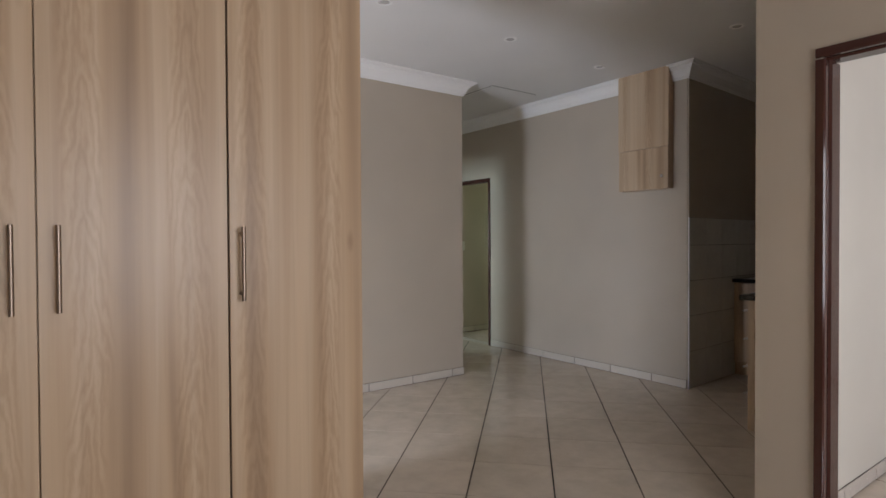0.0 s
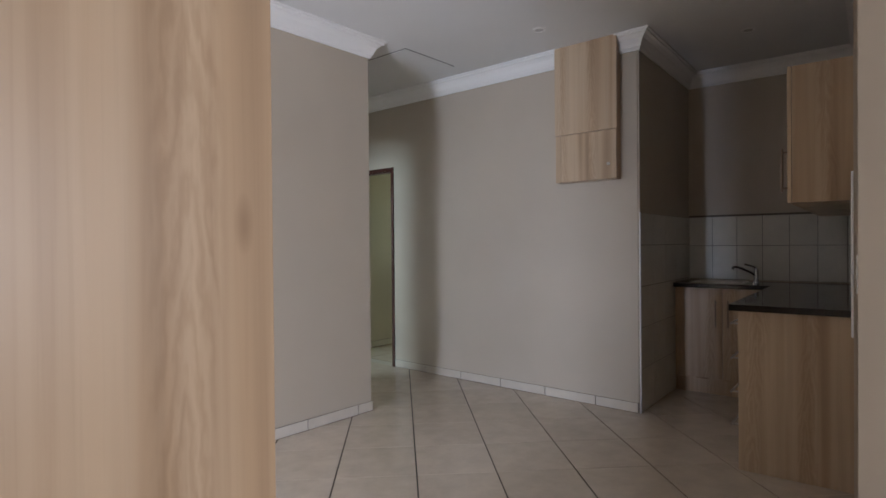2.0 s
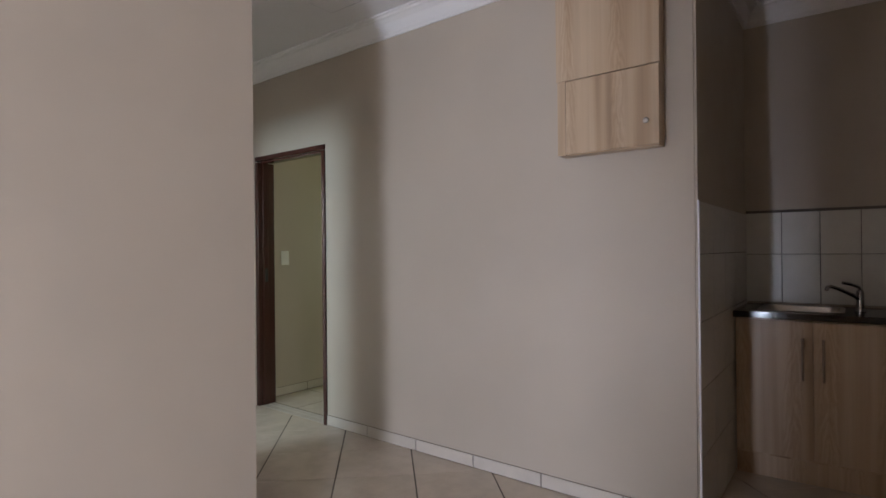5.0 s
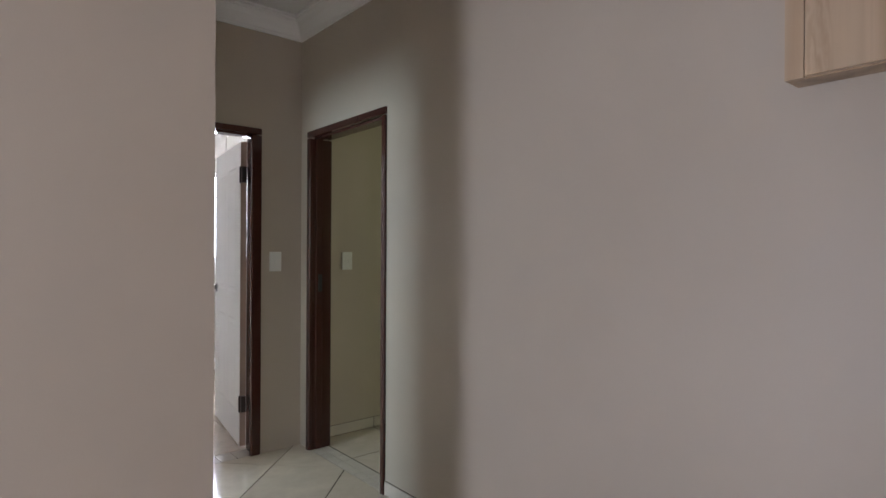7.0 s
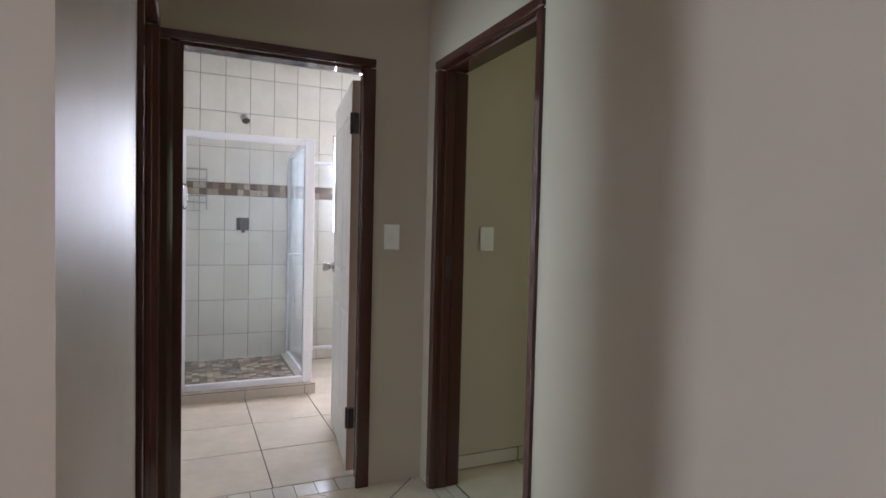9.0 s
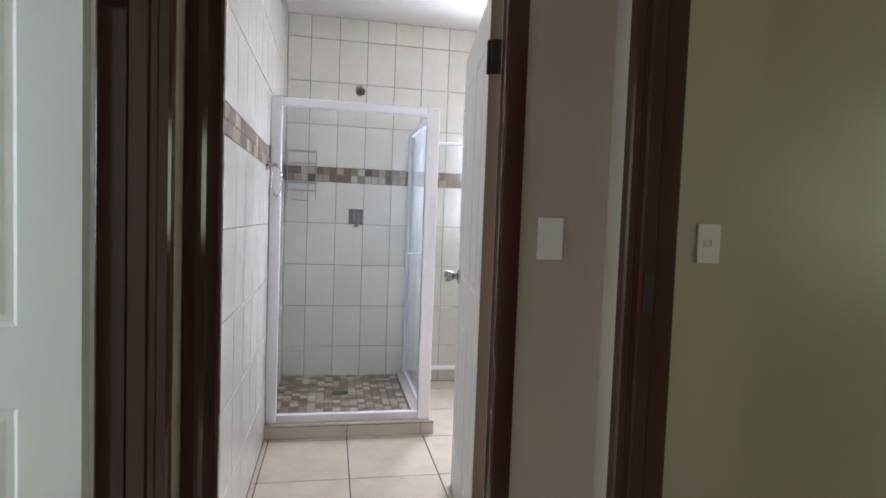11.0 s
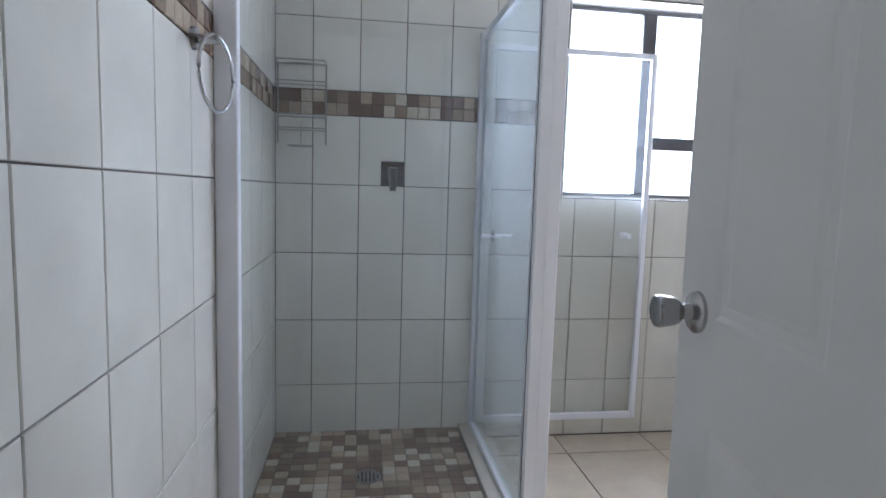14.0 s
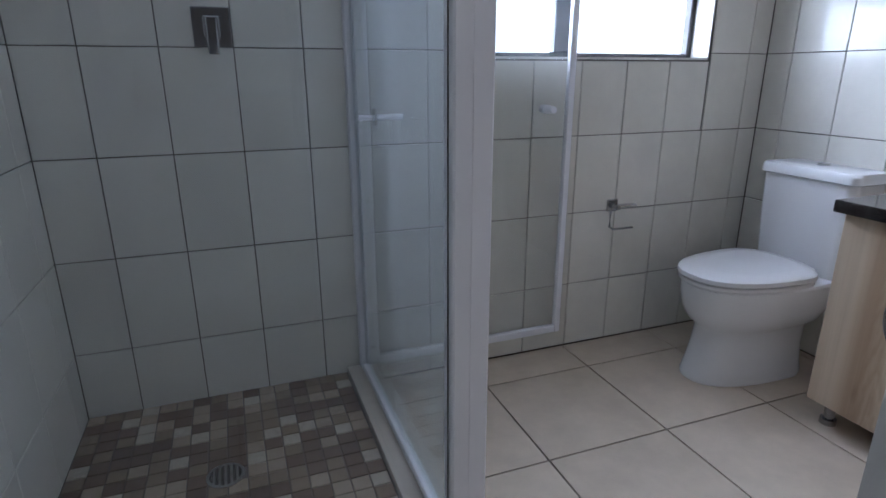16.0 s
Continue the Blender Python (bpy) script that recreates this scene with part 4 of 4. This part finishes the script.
part("rail", tube([(-0.03, -0.048, 0.0), (-0.038, -0.05, -0.02), (-0.038, -0.05, -0.075), (-0.02, -0.05, -0.088), (0.075, -0.05, -0.088)], 0.0045, 10), M_CHROME, holder, "", True)

drain = tagged(empty("shower_drain", pose(3.775, 8.30, 0.0605)), "round chrome shower drain grate", "drain")
part("rim", loft([[(r * math.cos(k * math.tau / 28), r * math.sin(k * math.tau / 28), z) for k in range(28)] for r, z in ((0.05, 0.0), (0.05, 0.003), (0.042, 0.004), (0.041, 0.001))]), M_CHROME, drain, "", True)
part("grate", cyl((0, 0, 0.0005), (0, 0, 0.0015), 0.041, None, 28), M_GAP, drain)
for k in range(5):
    x = -0.03 + 0.015 * k
    hlen = math.sqrt(0.041 ** 2 - x * x)
    part("bar", box(x - 0.003, x + 0.003, -hlen, hlen, 0.0016, 0.0035), M_CHROME, drain)


# ---- toilet ----
def oval(cx, a, b, z, n=40, square=2.4, back=None):
    """A level egg-shaped ring: a along -x (the front), back along +x, b half the width."""
    pts = []
    for k in range(n):
        w = k * math.tau / n
        c, s = math.cos(w), math.sin(w)
        ex = math.copysign(abs(c) ** (2 / square), c) * (a if c < 0 else (back or a))
        ey = math.copysign(abs(s) ** (2 / square), s) * b
        pts.append((cx + ex, ey, z))
    return pts


toilet = tagged(empty("toilet", pose(5.738, 8.345, 0.0)), "white ceramic close-coupled toilet with a closed lid", "toilet")
bowl_rings = [oval(0.02, a, b, z, back=c) for a, b, z, c in ((0.350, 0.138, 0.0, 0.14), (0.352, 0.140, 0.012, 0.14), (0.338, 0.131, 0.06, 0.13), (0.322, 0.125, 0.13, 0.13), (0.312, 0.124, 0.195, 0.14), (0.320, 0.134, 0.214, 0.16), (0.348, 0.158, 0.238, 0.19), (0.372, 0.172, 0.285, 0.225), (0.384, 0.180, 0.345, 0.235), (0.386, 0.181, 0.377, 0.237), (0.380, 0.176, 0.3845, 0.234))]
part("bowl", loft(bowl_rings), M_CERAMIC, toilet, "", True)
part("seat", loft([oval(-0.04, a, b, z, back=0.13) for a, b, z in ((0.330, 0.176, 0.3855), (0.337, 0.182, 0.389), (0.337, 0.182, 0.400), (0.332, 0.178, 0.403))]), M_SEAT, toilet, "", True)
part("lid", loft([oval(-0.04, a, b, z, back=c) for a, b, z, c in ((0.333, 0.178, 0.4055, 0.13), (0.341, 0.186, 0.409, 0.136), (0.339, 0.184, 0.424, 0.134), (0.322, 0.170, 0.432, 0.122), (0.24, 0.12, 0.436, 0.09))]), M_SEAT, toilet, "", True)
for y in (-0.10, 0.04):
    part("hinge_block", box(0.070, 0.112, y, y + 0.06, 0.386, 0.417, 0.006, 2), M_SEAT, toilet)

def tank_ring(z, w, d, cx, r=0.035):
    return [(cx + p[0], p[1], z) for p in rounded_rect(d, w, r, z)]


part("cistern", loft([tank_ring(0.386, 0.335, 0.155, 0.195), tank_ring(0.41, 0.345, 0.160, 0.193), tank_ring(0.57, 0.360, 0.168, 0.190), tank_ring(0.734, 0.372, 0.174, 0.187)]), M_CERAMIC, toilet, "", True)
part("cistern_lid", loft([tank_ring(0.736, 0.376, 0.178, 0.186), tank_ring(0.738, 0.388, 0.186, 0.184), tank_ring(0.764, 0.388, 0.186, 0.184), tank_ring(0.774, 0.376, 0.176, 0.184), tank_ring(0.778, 0.33, 0.135, 0.184)]), M_CERAMIC, toilet, "", True)
part("flush_button", loft([[(0.184 + r * math.cos(k * math.tau / 20), r * math.sin(k * math.tau / 20), z) for k in range(20)] for r, z in ((0.022, 0.7782), (0.022, 0.782), (0.018, 0.784))]), M_CHROME, toilet, "", True)

# ---- vanity ----
M_OAK_PALE = oak("pale_oak_melamine", (0.52, 0.41, 0.29), (0.41, 0.30, 0.20), (0.59, 0.49, 0.37))
vanity = tagged(empty("bathroom_vanity", pose(5.572, 8.0, 0.0, 0, 0, -90)), "pale oak vanity cabinet on short chrome legs", "vanity")
part("body", box(0.0, 0.80, 0.018, 0.435, 0.085, 0.708, 0.001), M_OAK_PALE, vanity)
for x0, x1 in ((0.0, 0.398), (0.402, 0.80)):
    d = part("door", box(x0, x1, 0.0, 0.0165, 0.085, 0.706, 0.0015), M_OAK_PALE, vanity)
for x in (0.045, 0.755):
    for y in (0.06, 0.40):
        lg = part("leg", add_cyl(cyl((x, y, 0.018), (x, y, 0.085), 0.016, None, 18), (x, y, 0.0), (x, y, 0.018), 0.025, 0.024, 20), M_CHROME, vanity, "chrome adjustable foot", True)
vtop = tagged(part("vanity_worktop", box(5.541, 6.008, 7.172, 8.021, 0.7085, 0.746, 0.004, 2), M_GRANITE), "dark granite vanity top", "worktop")


# ---- floor tiles ----
def poly_piece(name, polys, mat, parent, top_z, thick=0.006, label=""):
    """One floor tile, cut to its room: one or more level polygons with sunk edges."""
    bm = bmesh.new()
    for poly in polys:
        vs = [bm.verts.new((x, y, top_z)) for x, y in poly]
        vb = [bm.verts.new((x, y, top_z - thick)) for x, y in poly]
        bm.faces.new(vs)
        for i in range(len(vs)):
            j = (i + 1) % len(vs)
            bm.faces.new((vs[i], vs[j], vb[j], vb[i]))
    ob = new(name, mesh_of(name, bm, mat))
    ob.parent = parent
    return ob


def clip(poly, x0, x1, y0, y1):
    for axis, limit, keep_low in ((0, x0, False), (0, x1, True), (1, y0, False), (1, y1, True)):
        out = []
        for i, p in enumerate(poly):
            q = poly[(i + 1) % len(poly)]
            pin = p[axis] <= limit if keep_low else p[axis] >= limit
            qin = q[axis] <= limit if keep_low else q[axis] >= limit
            if pin:
                out.append(p)
            if pin != qin:
                f = (limit - p[axis]) / (q[axis] - p[axis])
                out.append((p[0] + f * (q[0] - p[0]), p[1] + f * (q[1] - p[1])))
        poly = out
        if len(poly) < 3:
            return []
    area = abs(sum(poly[i][0] * poly[(i + 1) % len(poly)][1] - poly[(i + 1) % len(poly)][0] * poly[i][1] for i in range(len(poly)))) / 2
    return poly if area > 2e-4 else []


PITCH, GAP = 0.433, 0.006
ROOMS = [(-1.6, X_MAIN, 1.22, Y_LEFT), (-1.6, X_PIER, -2.2, 1.22), (X_MAIN, X_KIT + 0.1, 1.22, Y_NOOK + 0.08), (X_HALL, X_MAIN, Y_LEFT, Y_BATH)]
floor_back = bmesh.new()
for i in range(-14, 30):
    for j in range(-22, 20):
        u0, v0 = (i + 0.505) * PITCH + 0.0016, (j + 0.73) * PITCH + 0.004
        u1, v1 = u0 + PITCH - 0.0032, v0 + PITCH - 0.008
        square = [((u - v) / 2 ** 0.5, (u + v) / 2 ** 0.5) for u, v in ((u0, v0), (u1, v0), (u1, v1), (u0, v1))]
        polys = [p for p in (clip(square, *r) for r in ROOMS) if p]
        if not polys:
            continue
        cx, cy = (u0 + u1 - v0 - v1) / 2 / 2 ** 0.5, (u0 + u1 + v0 + v1) / 2 / 2 ** 0.5
        if cy < 0.6 or cx < -0.2:
            for p in polys:
                floor_back.faces.new([floor_back.verts.new((x, y, 0.0)) for x, y in p])
        else:
            poly_piece("tile", polys, M_FLOOR, floor, 0.0)
rest = part("tile_field", floor_back, M_FLOOR, floor)
rest["kind"] = "stuff"
bxs = [X_BW, 3.39, 3.81, 4.238, 4.674, 5.11, 5.546, 5.98, X_BE]
bys = [6.255, 6.735, 7.19, 7.668, 8.112, 8.555, Y_BN]
for x0, x1 in zip(bxs, bxs[1:]):
    for y0, y1 in zip(bys, bys[1:]):
        if x1 < SX + 0.03 and y0 > SY:
            continue
        poly_piece("tile", [[(x0 + GAP / 2, y0 + GAP / 2), (x1 - GAP / 2, y0 + GAP / 2), (x1 - GAP / 2, y1 - GAP / 2), (x0 + GAP / 2, y1 - GAP / 2)]], M_FLOOR, floor, 0.0)
for x0, x1, y0, y1 in ((4.63, 7.6, 2.76, Y_BATH), (0.3, 3.195, 4.33, Y_BATH), (2.73, 5.98, -2.2, 1.07)):
    field = bmesh.new()
    x = x0
    while x < x1 - 0.02:
        y = y1
        while y > y0 + 0.02:
            a, b = min(x + PITCH, x1), max(y - PITCH, y0)
            field.faces.new([field.verts.new(p) for p in ((x + GAP / 2, b + GAP / 2, 0), (a - GAP / 2, b + GAP / 2, 0), (a - GAP / 2, y - GAP / 2, 0), (x + GAP / 2, y - GAP / 2, 0))])
            y -= PITCH
        x += PITCH
    fld = part("tile_field", field, M_FLOOR, floor)
    fld["kind"] = "stuff"
# small cut tiles in the door thresholds
for k in range(9):
    x0 = 3.414 + k * 0.0975
    poly_piece("threshold_tile", [[(x0, 6.125), (min(x0 + 0.094, 4.19), 6.125), (min(x0 + 0.094, 4.19), 6.25), (x0, 6.25)]], M_SKIRT, floor, 0.0)
for k in range(9):
    y0 = 5.19 + k * 0.0975
    for x0, x1 in ((4.505, 4.563), (4.567, 4.625)):
        poly_piece("threshold_tile", [[(x0, y0), (x1, y0), (x1, min(y0 + 0.094, 5.97)), (x0, min(y0 + 0.094, 5.97))]], M_SKIRT, floor, 0.0)
for k in range(9):
    y0 = 5.16 + k * 0.0975
    poly_piece("threshold_tile", [[(3.2, y0), (3.32, y0), (3.32, min(y0 + 0.094, 5.93)), (3.2, min(y0 + 0.094, 5.93))]], M_SKIRT, floor, 0.0)

# mosaic on the shower floor
nx, ny = 16, 18
fx0, fx1, fy0, fy1 = X_BW + 0.003, SX - 0.062, SY + 0.062, Y_BN - 0.003
px, py = (fx1 - fx0) / nx, (fy1 - fy0) / ny
for i in range(nx):
    for j in range(ny):
        cx, cy = fx0 + (i + 0.5) * px, fy0 + (j + 0.5) * py
        if math.hypot(cx - 3.775, cy - 8.30) < 0.045:
            continue
        piece("mosaic_tile", (px - 0.003, 0.005, py - 0.003), M_MOSAIC, shower_floor, Matrix.Translation((cx, cy, 0.060)) @ Matrix.Rotation(radians(90), 4, "X"))
